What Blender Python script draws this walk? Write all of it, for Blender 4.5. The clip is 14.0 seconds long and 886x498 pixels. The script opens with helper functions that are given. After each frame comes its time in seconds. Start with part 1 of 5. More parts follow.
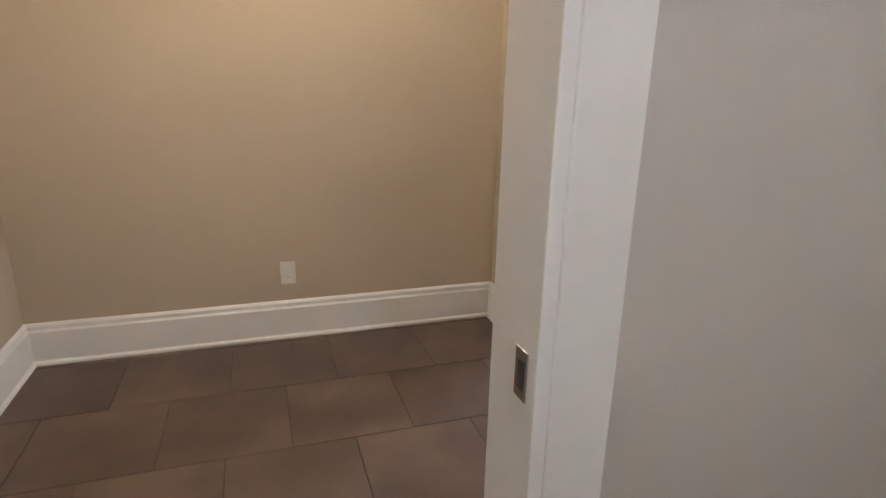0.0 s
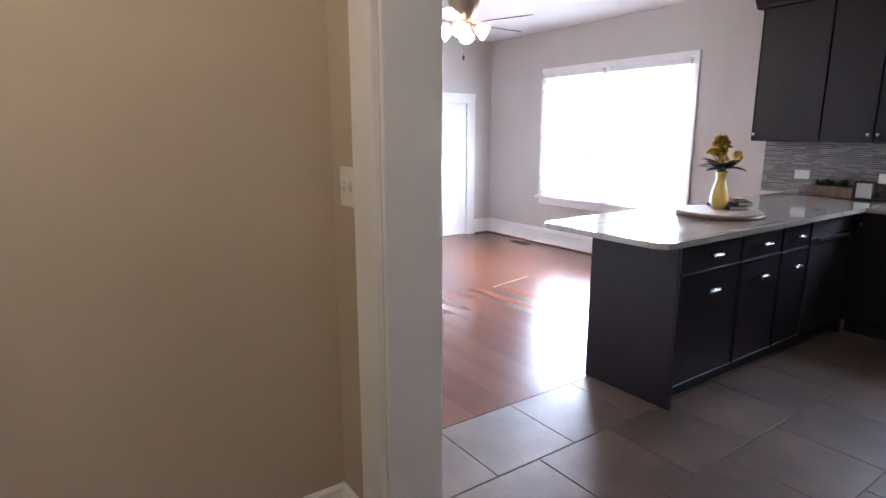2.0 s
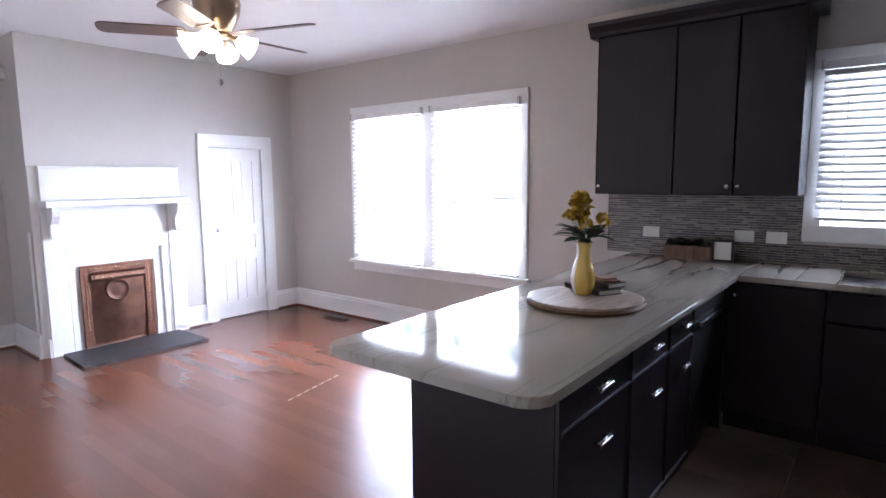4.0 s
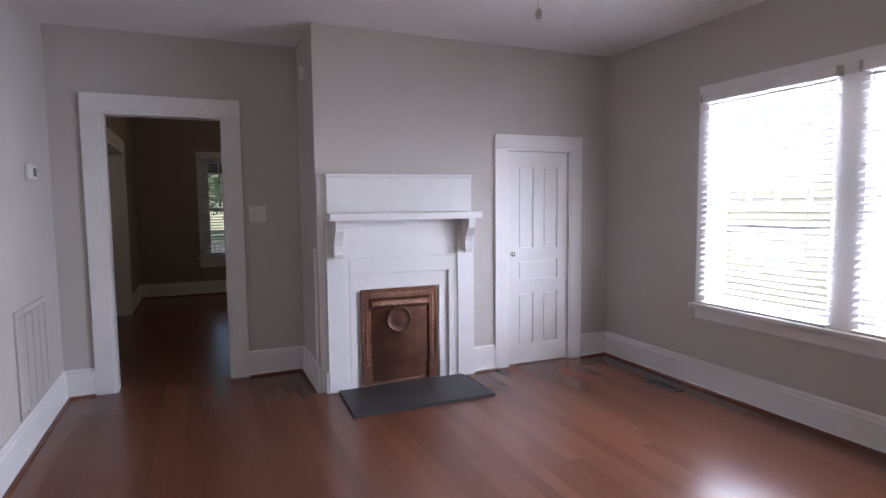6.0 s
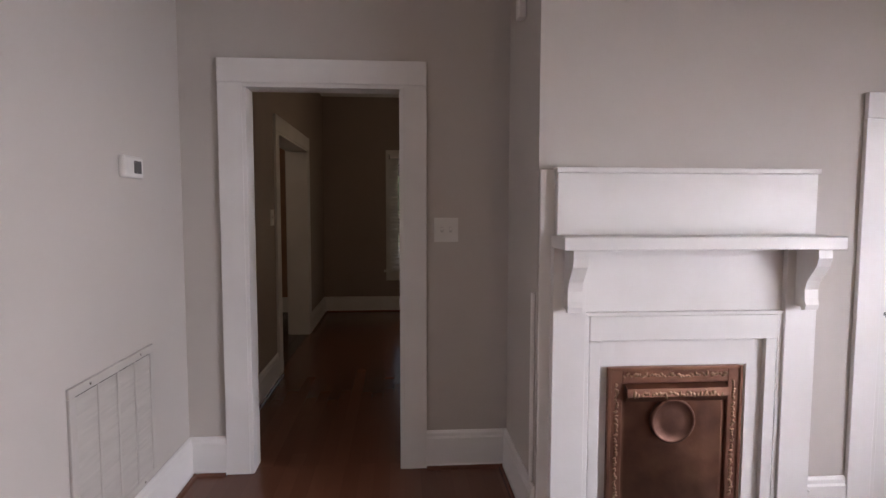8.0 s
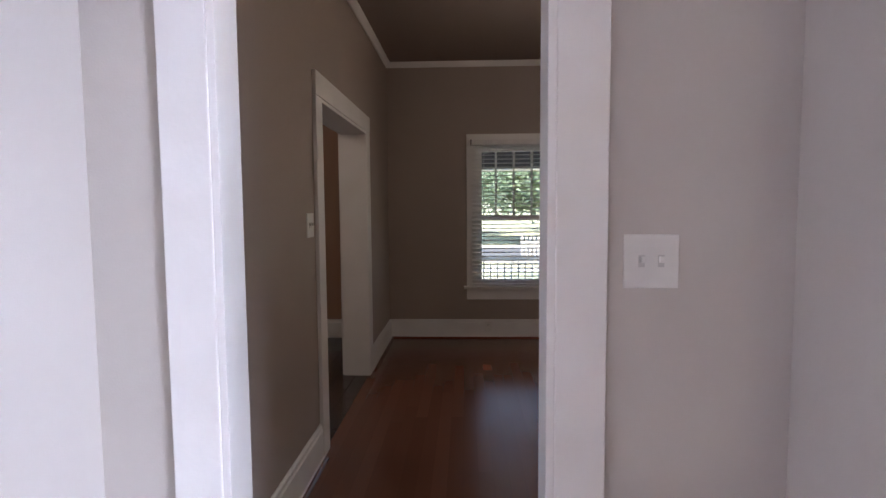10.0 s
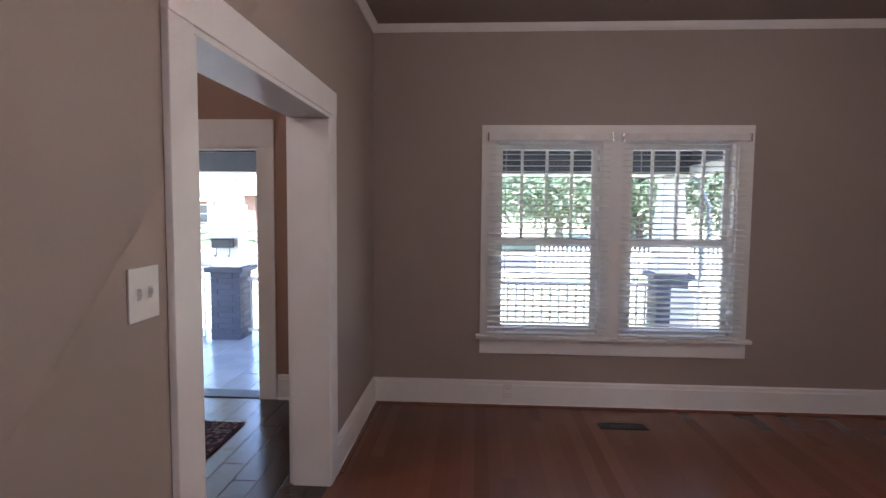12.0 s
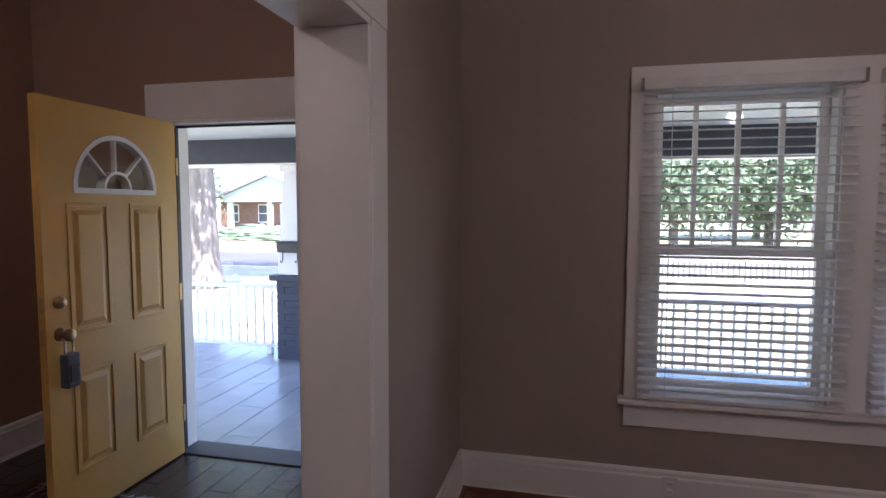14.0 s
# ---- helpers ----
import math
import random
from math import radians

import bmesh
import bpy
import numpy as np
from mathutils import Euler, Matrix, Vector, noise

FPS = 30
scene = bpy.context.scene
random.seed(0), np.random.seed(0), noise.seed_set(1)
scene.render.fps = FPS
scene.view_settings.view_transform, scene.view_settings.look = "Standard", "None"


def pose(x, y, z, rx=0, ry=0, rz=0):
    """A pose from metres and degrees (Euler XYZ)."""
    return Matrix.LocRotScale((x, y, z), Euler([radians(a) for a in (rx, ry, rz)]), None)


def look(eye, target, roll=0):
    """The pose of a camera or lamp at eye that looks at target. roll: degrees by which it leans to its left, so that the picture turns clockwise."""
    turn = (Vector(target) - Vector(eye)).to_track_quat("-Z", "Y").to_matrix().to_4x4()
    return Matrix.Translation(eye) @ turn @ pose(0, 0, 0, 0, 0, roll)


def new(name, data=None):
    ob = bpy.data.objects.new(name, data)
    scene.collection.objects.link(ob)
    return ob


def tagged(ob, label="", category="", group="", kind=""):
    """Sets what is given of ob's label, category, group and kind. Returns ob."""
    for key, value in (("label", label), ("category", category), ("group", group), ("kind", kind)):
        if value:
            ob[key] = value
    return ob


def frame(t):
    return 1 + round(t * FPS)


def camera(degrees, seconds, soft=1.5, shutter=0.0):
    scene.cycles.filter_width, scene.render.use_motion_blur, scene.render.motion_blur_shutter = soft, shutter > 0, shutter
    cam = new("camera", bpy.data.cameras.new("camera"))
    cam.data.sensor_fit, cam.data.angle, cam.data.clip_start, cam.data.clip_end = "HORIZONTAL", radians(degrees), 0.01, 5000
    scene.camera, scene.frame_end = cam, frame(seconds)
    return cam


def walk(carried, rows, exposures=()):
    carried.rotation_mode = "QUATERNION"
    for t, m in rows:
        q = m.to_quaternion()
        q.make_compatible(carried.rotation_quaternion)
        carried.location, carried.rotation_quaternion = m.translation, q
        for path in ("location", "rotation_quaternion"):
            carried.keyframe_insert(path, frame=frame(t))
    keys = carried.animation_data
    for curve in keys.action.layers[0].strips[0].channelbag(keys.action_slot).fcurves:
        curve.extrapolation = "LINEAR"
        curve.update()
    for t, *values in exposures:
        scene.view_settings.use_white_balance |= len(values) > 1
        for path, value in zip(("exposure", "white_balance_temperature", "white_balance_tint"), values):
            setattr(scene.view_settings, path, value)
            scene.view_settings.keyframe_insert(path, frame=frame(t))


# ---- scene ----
cam = camera(76.0, 14.0)
PATH = [
    (0, (-1.42, -1.601, 1.32), (-0.816, 0.219, 0.75), 1.3),
    (0.3, (-1.353, -1.366, 1.369), (-0.922, 0.497, 0.782), 1.2),
    (0.5, (-1.345, -1.247, 1.37), (-0.926, 0.628, 0.814), 1.1),
    (0.6, (-1.336, -1.174, 1.382), (-0.930, 0.703, 0.823), 1.4),
    (0.9, (-1.281, -0.972, 1.377), (-0.917, 0.926, 0.863), 0.9),
    (1, (-1.259, -0.914, 1.379), (-0.9, 0.993, 0.893), 0.4),
    (1.5, (-1.185, -0.636, 1.404), (-0.705, 1.255, 0.96), 0.5),
    (2, (-0.921, -0.429, 1.432), (0.196, 1.18, 1.026), -0.0),
    (2.5, (-0.639, -0.187, 1.451), (0.769, 1.191, 1.104), -0.6),
    (2.7, (-0.55, -0.1, 1.448), (0.94, 1.194, 1.121), -0.6),
    (4.8, (0.574, 0.937, 1.485), (2.125, 2.182, 1.271), -0.9),
    (5, (0.641, 1.092, 1.444), (2.079, 2.467, 1.244), -0.7),
    (5.5, (0.881, 1.39, 1.43), (2.036, 3.012, 1.248), -1.0),
    (6, (0.938, 1.823, 1.384), (1.725, 3.654, 1.221), -0.6),
    (6.5, (0.919, 2.26, 1.378), (1.485, 4.172, 1.225), -0.3),
    (7, (0.987, 2.706, 1.378), (1.4, 4.657, 1.228), -0.1),
    (7.5, (1.021, 3.135, 1.406), (1.225, 5.119, 1.251), 0.2),
    (8, (1.123, 3.539, 1.431), (1.275, 5.528, 1.284), 0.1),
    (8.5, (1.192, 3.939, 1.45), (1.192, 5.932, 1.289), 0.3),
    (8.7, (1.134, 4.084, 1.433), (1.123, 6.077, 1.273), 0.2),
    (10.8, (0.886, 5.981, 1.49), (0.741, 7.969, 1.337), 0.4),
    (11, (0.871, 6.164, 1.522), (0.716, 8.151, 1.353), 0.7),
    (11.5, (0.881, 6.51, 1.56), (0.748, 8.499, 1.4), 0.6),
    (12, (0.902, 6.901, 1.558), (0.786, 8.892, 1.416), 0.5),
    (12.5, (0.854, 7.216, 1.544), (0.739, 9.208, 1.406), 0.5),
    (13, (0.867, 7.608, 1.526), (0.735, 9.599, 1.383), 0.5),
    (13.5, (0.798, 8.015, 1.496), (0.514, 9.99, 1.355), 0.2),
    (14, (0.686, 8.385, 1.522), (0.233, 10.327, 1.376), 0.1),
]
EXPOSURES = [(0.0, 3.42, 6400, 10), (1.0, 3.22, 6350, 11), (1.6, 3.0, 6150, 12), (2.2, 2.68, 5950, 13), (2.7, 2.6, 5950, 14), (4.8, 1.8, 6050, 15), (6.0, 1.05, 6400, 18), (7.0, 0.9, 6900, 19), (8.0, 1.1, 7450, 20), (8.7, 1.25, 7700, 20), (9.6, 2.1, 6600, 18), (10.6, 2.95, 5950, 19), (11.2, 3.25, 5750, 21), (12.1, 3.45, 5650, 23), (13.0, 3.13, 5650, 24), (14.0, 2.84, 5700, 26)]
walk(cam, [(t, look(eye, target, roll)) for t, eye, target, roll in PATH], EXPOSURES)

# ---- world, sun, lamps ----
world = bpy.data.worlds.new("world")
scene.world = world
world.use_nodes = True
wn = world.node_tree.nodes
sky = wn.new("ShaderNodeTexSky")
sky.sky_type = "NISHITA"
sky.sun_disc = False
SUN_EL, SUN_AZ = 60.0, 150.0  # degrees; azimuth clockwise from +y
sky.sun_elevation, sky.sun_rotation = radians(SUN_EL), radians(SUN_AZ)
world.node_tree.links.new(sky.outputs[0], wn["Background"].inputs[0])
wn["Background"].inputs[1].default_value = 0.15


def lamp(name, kind, m, energy, color=(1, 1, 1), **more):
    data = bpy.data.lights.new(name, kind)
    data.energy, data.color = energy, color
    if kind == "SUN":
        data.angle = radians(0.6)
    if kind == "AREA":
        data.shape, data.size, data.size_y = "RECTANGLE", more["sx"], more["sy"]
    if kind == "POINT":
        data.shadow_soft_size = more.get("radius", 0.05)
    ob = new(name, data)
    ob.matrix_world = m
    return ob


sun_dir = Vector((math.sin(radians(SUN_AZ)) * math.cos(radians(SUN_EL)), math.cos(radians(SUN_AZ)) * math.cos(radians(SUN_EL)), math.sin(radians(SUN_EL))))
lamp("sun", "SUN", look(sun_dir * 30, (0, 0, 0)), 3.9, (1.0, 0.95, 0.88))
# daylight that stands in the window openings
lamp("dining_window_light", "AREA", look((5.05, 3.845, 1.35), (4.25, 3.845, 1.84)), 310, (0.85, 0.93, 1.12), sx=2.6, sy=1.8)
lamp("kitchen_window_light", "AREA", look((4.62, 0.2, 1.65), (0, 0.2, 1.5)), 20, (0.85, 0.93, 1.12), sx=1.2, sy=1.0)
lamp("front_fan_bulb", "POINT", pose(2.1, 8.75, 2.36), 3.4, (1.0, 0.84, 0.66), radius=0.06)
# ceiling lamp of the back hall
lamp("hall_bulb", "POINT", pose(-1.25, 0.35, 2.42), 3.4, (1.0, 0.84, 0.64), radius=0.09)
# added point lamp in place of daylight in the room behind the hall
lamp("bath_bulb", "POINT", pose(-1.3, -2.3, 2.3), 3.1, (0.95, 0.96, 1.0), radius=0.09)
# unseen entry lamp, assumed and added to brighten the door wall
lamp("entry_bulb", "POINT", pose(-1.35, 8.9, 2.76), 2.5, (1.0, 0.85, 0.68), radius=0.08)
lamp("fan_bulb", "POINT", pose(2.05, 3.55, 2.02), 2.5, (1.0, 0.86, 0.68), radius=0.05)


# ---- materials ----
def mat(name, color, rough=0.6, metal=0.0, color2=None, scale=6.0, detail=5.0, bump=0.0, bump_scale=60.0, spread=0.0, stretch=(1, 1, 1), rough_var=0.05, coat=0.0, sharp=(0.35, 0.7)):
    """A paint, wood, stone or metal with two scales of variation in colour, roughness and relief."""
    m = bpy.data.materials.new(name)
    m.use_nodes = True
    nt = m.node_tree
    n, ln = nt.nodes, nt.links
    b = n["Principled BSDF"]
    tc, mp = n.new("ShaderNodeTexCoord"), n.new("ShaderNodeMapping")
    mp.inputs["Scale"].default_value = stretch
    ln.new(tc.outputs["Object"], mp.inputs[0])
    info = n.new("ShaderNodeObjectInfo")
    off = n.new("ShaderNodeVectorMath")
    off.operation = "SCALE"
    off.inputs[0].default_value = (37.0, 23.0, 11.0)
    ln.new(info.outputs["Random"], off.inputs["Scale"])
    ln.new(off.outputs[0], mp.inputs["Location"])
    big = n.new("ShaderNodeTexNoise")
    big.inputs["Scale"].default_value, big.inputs["Detail"].default_value = scale, detail
    ln.new(mp.outputs[0], big.inputs["Vector"])
    ramp = n.new("ShaderNodeValToRGB")
    c2 = color2 or tuple(c * 0.88 for c in color)
    ramp.color_ramp.elements[0].position, ramp.color_ramp.elements[1].position = sharp
    ramp.color_ramp.elements[0].color, ramp.color_ramp.elements[1].color = (*c2, 1), (*color, 1)
    ln.new(big.outputs[0], ramp.inputs[0])
    out = ramp.outputs[0]
    if spread:
        hsv = n.new("ShaderNodeHueSaturation")
        rng = n.new("ShaderNodeMapRange")
        rng.inputs[3].default_value, rng.inputs[4].default_value = 1 - spread, 1 + spread
        ln.new(info.outputs["Random"], rng.inputs[0])
        ln.new(rng.outputs[0], hsv.inputs["Value"])
        ln.new(out, hsv.inputs["Color"])
        out = hsv.outputs[0]
    ln.new(out, b.inputs["Base Color"])
    fine = n.new("ShaderNodeTexNoise")
    fine.inputs["Scale"].default_value, fine.inputs["Detail"].default_value = bump_scale, 3
    ln.new(mp.outputs[0], fine.inputs["Vector"])
    rr = n.new("ShaderNodeMapRange")
    rr.inputs[3].default_value, rr.inputs[4].default_value = max(0.02, rough - rough_var), min(1, rough + rough_var)
    ln.new(big.outputs[0], rr.inputs[0])
    ln.new(rr.outputs[0], b.inputs["Roughness"])
    b.inputs["Metallic"].default_value = metal
    b.inputs["Coat Weight"].default_value = coat
    if bump:
        bp = n.new("ShaderNodeBump")
        bp.inputs["Strength"].default_value, bp.inputs["Distance"].default_value = bump, 0.004
        ln.new(fine.outputs[0], bp.inputs["Height"])
        ln.new(bp.outputs[0], b.inputs["Normal"])
    return m


def glass(name, tint=(0.95, 0.97, 0.96)):
    m = bpy.data.materials.new(name)
    m.use_nodes = True
    nt = m.node_tree
    b = nt.nodes["Principled BSDF"]
    nt.nodes.remove(b)
    mix, tr, gl = nt.nodes.new("ShaderNodeMixShader"), nt.nodes.new("ShaderNodeBsdfTransparent"), nt.nodes.new("ShaderNodeBsdfGlossy")
    tr.inputs[0].default_value = (*tint, 1)
    gl.inputs["Roughness"].default_value = 0.02
    mix.inputs[0].default_value = 0.04
    nt.links.new(tr.outputs[0], mix.inputs[1])
    nt.links.new(gl.outputs[0], mix.inputs[2])
    nt.links.new(mix.outputs[0], nt.nodes["Material Output"].inputs[0])
    return m


def glow(name, color, strength):
    m = bpy.data.materials.new(name)
    m.use_nodes = True
    b = m.node_tree.nodes["Principled BSDF"]
    b.inputs["Base Color"].default_value = (*color, 1)
    b.inputs["Emission Color"].default_value = (*color, 1)
    b.inputs["Emission Strength"].default_value = strength
    return m


GREIGE = mat("greige_paint", (0.55, 0.515, 0.48), 0.75, color2=(0.52, 0.487, 0.453), scale=1.2, bump=0.12, bump_scale=180)
TAN = mat("tan_paint", (0.52, 0.44, 0.34), 0.75, color2=(0.49, 0.415, 0.32), scale=1.2, bump=0.12, bump_scale=180)
TAUPE = mat("taupe_paint", (0.36, 0.30, 0.26), 0.6, color2=(0.34, 0.283, 0.245), scale=1.2, bump=0.12, bump_scale=180)
RUST = mat("brown_paint", (0.36, 0.225, 0.16), 0.6, color2=(0.34, 0.212, 0.15), scale=1.5, bump=0.12, bump_scale=180)
WHITE = mat("white_trim_paint", (0.80, 0.79, 0.78), 0.38, color2=(0.76, 0.75, 0.73), scale=4, bump=0.08, bump_scale=70)
CEIL = mat("ceiling_paint", (0.80, 0.78, 0.77), 0.85, color2=(0.77, 0.75, 0.74), scale=1.5, bump=0.15, bump_scale=120)
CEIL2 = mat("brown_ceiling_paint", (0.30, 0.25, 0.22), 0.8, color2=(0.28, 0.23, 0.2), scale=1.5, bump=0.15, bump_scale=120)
PINE = mat("red_pine_boards", (0.150, 0.057, 0.034), 0.26, color2=(0.148, 0.056, 0.0335), scale=1.0, detail=0.5, sharp=(0.15, 0.85), stretch=(4, 0.5, 1), bump_scale=30, spread=0.14, rough_var=0.0)
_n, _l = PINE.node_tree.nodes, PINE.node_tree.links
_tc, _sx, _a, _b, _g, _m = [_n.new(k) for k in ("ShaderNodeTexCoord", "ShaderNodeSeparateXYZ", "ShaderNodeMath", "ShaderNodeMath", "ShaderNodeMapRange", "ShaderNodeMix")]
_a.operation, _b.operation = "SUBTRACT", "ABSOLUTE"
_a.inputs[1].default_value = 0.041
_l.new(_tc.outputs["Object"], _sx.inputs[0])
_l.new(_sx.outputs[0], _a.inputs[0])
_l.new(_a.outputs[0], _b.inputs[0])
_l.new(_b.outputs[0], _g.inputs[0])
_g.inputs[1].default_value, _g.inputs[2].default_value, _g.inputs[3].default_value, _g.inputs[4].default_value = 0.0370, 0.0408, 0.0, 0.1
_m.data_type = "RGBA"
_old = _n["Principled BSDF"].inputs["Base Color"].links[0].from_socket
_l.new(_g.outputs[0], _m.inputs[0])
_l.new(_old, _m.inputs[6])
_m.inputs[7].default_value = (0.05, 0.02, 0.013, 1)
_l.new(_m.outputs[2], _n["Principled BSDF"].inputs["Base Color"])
TILE = mat("brown_slate_tile", (0.165, 0.113, 0.085), 0.47, color2=(0.085, 0.058, 0.045), scale=2.3, detail=8, bump=0.2, bump_scale=25, spread=0.14)
GROUT = mat("grout", (0.105, 0.078, 0.064), 0.9)
DARKTILE = mat("dark_plank_tile", (0.06, 0.038, 0.03), 0.24, color2=(0.035, 0.022, 0.018), scale=4, stretch=(1, 5, 1), bump=0.2, bump_scale=22, spread=0.2)
ESPRESSO = mat("espresso_cabinet_wood", (0.017, 0.011, 0.015), 0.40, color2=(0.0145, 0.0095, 0.013), scale=5, stretch=(6, 6, 0.6), bump=0.05, bump_scale=40)
ESPRESSO.node_tree.nodes["Principled BSDF"].inputs["Specular IOR Level"].default_value = 0.3
STONE = mat("veined_quartzite", (0.38, 0.35, 0.30), 0.07, color2=(0.33, 0.30, 0.255), scale=3.0, detail=8, stretch=(0.6, 2.2, 1), rough_var=0.02)
_n, _l = STONE.node_tree.nodes, STONE.node_tree.links
_tc, _mp, _v, _r, _mx = [_n.new(k) for k in ("ShaderNodeTexCoord", "ShaderNodeMapping", "ShaderNodeTexNoise", "ShaderNodeValToRGB", "ShaderNodeMix")]
_mp.inputs["Scale"].default_value, _mp.inputs["Rotation"].default_value = (0.45, 3.2, 1), (0, 0, radians(9))
_v.inputs["Scale"].default_value, _v.inputs["Detail"].default_value, _v.inputs["Distortion"].default_value = 1.1, 5, 0.5
_e = _r.color_ramp.elements
_e[0].position, _e[0].color, _e[1].position, _e[1].color = 0.40, (0, 0, 0, 1), 0.60, (0, 0, 0, 1)
for _p, _c in ((0.475, 0.12), (0.50, 0.5), (0.512, 0.08)):
    _e.new(_p).color = (_c, _c, _c, 1)
_l.new(_tc.outputs["Object"], _mp.inputs[0])
_l.new(_mp.outputs[0], _v.inputs["Vector"])
_l.new(_v.outputs[0], _r.inputs[0])
_mx.data_type = "RGBA"
_old = _n["Principled BSDF"].inputs["Base Color"].links[0].from_socket
_l.new(_r.outputs[0], _mx.inputs[0])
_l.new(_old, _mx.inputs[6])
_mx.inputs[7].default_value = (0.17, 0.145, 0.125, 1)
_l.new(_mx.outputs[2], _n["Principled BSDF"].inputs["Base Color"])
COPPER = mat("antique_copper", (0.34, 0.17, 0.11), 0.42, metal=0.9, color2=(0.22, 0.11, 0.08), scale=7, bump=0.15, bump_scale=35)
SLATE = mat("hearth_slate", (0.05, 0.05, 0.053), 0.55, color2=(0.035, 0.035, 0.037), scale=6, bump=0.25, bump_scale=40)
STEEL = mat("brushed_steel", (0.62, 0.61, 0.6), 0.25, metal=1.0, scale=20, stretch=(1, 8, 1))
BRASS = mat("aged_brass", (0.34, 0.25, 0.17), 0.34, metal=1.0, scale=12)
BLACK = mat("black_plastic", (0.02, 0.02, 0.022), 0.45)
BLIND = mat("white_blind_slat", (0.80, 0.79, 0.78), 0.45, scale=8)
PLASTIC = mat("white_plastic", (0.78, 0.77, 0.74), 0.4, scale=8)
YELLOW = mat("yellow_door_paint", (0.62, 0.37, 0.09), 0.33, color2=(0.57, 0.335, 0.08), scale=3, bump=0.05, bump_scale=50)
GLASS = glass("window_glass")
ROOMGLOW = glow("lit_lamp_glass", (1.0, 0.86, 0.68), 2.5)


# ---- mesh helpers ----
def thing(name, m=None, label="", category="", group="", kind=""):
    ob = new(name)
    ob.empty_display_size = 0.1
    ob.matrix_world = m if m is not None else Matrix()
    return tagged(ob, label, category, group, kind)


def mesh_of(name, bm, material, smooth=False):
    me = bpy.data.meshes.new(name)
    bmesh.ops.recalc_face_normals(bm, faces=bm.faces)
    bm.to_mesh(me)
    bm.free()
    me.materials.append(material)
    if smooth:
        for p in me.polygons:
            p.use_smooth = True
    return me


def part(name, bm, material, parent=None, label="", smooth=False, m=None):
    """One mesh object, in its parent's coordinates."""
    me = bm if isinstance(bm, bpy.types.Mesh) else mesh_of(name, bm, material, smooth)
    ob = new(name, me)
    ob.parent = parent
    if m is not None:
        ob.matrix_local = m
    return tagged(ob, label)


def box(bm, x0, x1, y0, y1, z0, z1, bevel=0.0):
    vs = [bm.verts.new((x, y, z)) for z in (z0, z1) for y in (y0, y1) for x in (x0, x1)]
    fs = [bm.faces.new([vs[i] for i in f]) for f in ((0, 2, 3, 1), (4, 5, 7, 6), (0, 1, 5, 4), (2, 6, 7, 3), (0, 4, 6, 2), (1, 3, 7, 5))]
    if bevel:
        es = list({e for f in fs for e in f.edges})
        bmesh.ops.bevel(bm, geom=es, offset=bevel, segments=2, affect="EDGES", profile=0.5)
    return bm


def boxes(*rows, bevel=0.0):
    bm = bmesh.new()
    for r in rows:
        box(bm, *r, bevel=bevel)
    return bm


def lathe(profile, steps=24, axis="z", at=(0, 0, 0)):
    """A turned shape from (radius, height) pairs."""
    bm = bmesh.new()
    rings = []
    for r, h in profile:
        ring = []
        for i in range(steps):
            a = 2 * math.pi * i / steps
            c, s = r * math.cos(a), r * math.sin(a)
            p = {"z": (c, s, h), "y": (c, h, s), "x": (h, c, s)}[axis]
            ring.append(bm.verts.new((p[0] + at[0], p[1] + at[1], p[2] + at[2])))
        rings.append(ring)
    for a, b in zip(rings, rings[1:]):
        for i in range(steps):
            j = (i + 1) % steps
            bm.faces.new((a[i], a[j], b[j], b[i]))
    bm.faces.new(list(reversed(rings[0])))
    bm.faces.new(rings[-1])
    return bm


def extrude(points, y0, y1, axis="y"):
    """A flat outline pushed through from y0 to y1."""
    bm = bmesh.new()
    put = {"y": lambda a, b, d: (a, d, b), "x": lambda a, b, d: (d, a, b), "z": lambda a, b, d: (a, b, d)}[axis]
    lo = [bm.verts.new(put(a, b, y0)) for a, b in points]
    hi = [bm.verts.new(put(a, b, y1)) for a, b in points]
    bm.faces.new(lo)
    bm.faces.new(list(reversed(hi)))
    for i in range(len(points)):
        j = (i + 1) % len(points)
        bm.faces.new((lo[i], hi[i], hi[j], lo[j]))
    return bm


def wall(name, m, x0, x1, height, depth, material, holes=(), label="", z0=0.0):
    """A wall leaf whose face is local y = 0; holes are (x0, x1, z0, z1)."""
    bm = bmesh.new()
    cuts = sorted({x0, x1, *[h[0] for h in holes], *[h[1] for h in holes]})
    for a, b in zip(cuts, cuts[1:]):
        mid, z = (a + b) / 2, z0
        for h in sorted((h for h in holes if h[0] <= mid <= h[1]), key=lambda h: h[2]):
            if h[2] > z:
                box(bm, a, b, 0, depth, z, h[2])
            z = h[3]
        if z < height:
            box(bm, a, b, 0, depth, z, height)
    bmesh.ops.remove_doubles(bm, verts=bm.verts, dist=0.0005)
    ob = part(name, bm, material)
    ob.matrix_world = m
    return tagged(ob, label or "painted plaster wall", "wall", "", "structure")


def north(x, y, z=0):
    return pose(x, y, z)


def east(x, y, z=0):
    return pose(x, y, z, 0, 0, -90)


def west(x, y, z=0):
    return pose(x, y, z, 0, 0, 90)


def south(x, y, z=0):
    return pose(x, y, z, 0, 0, 180)


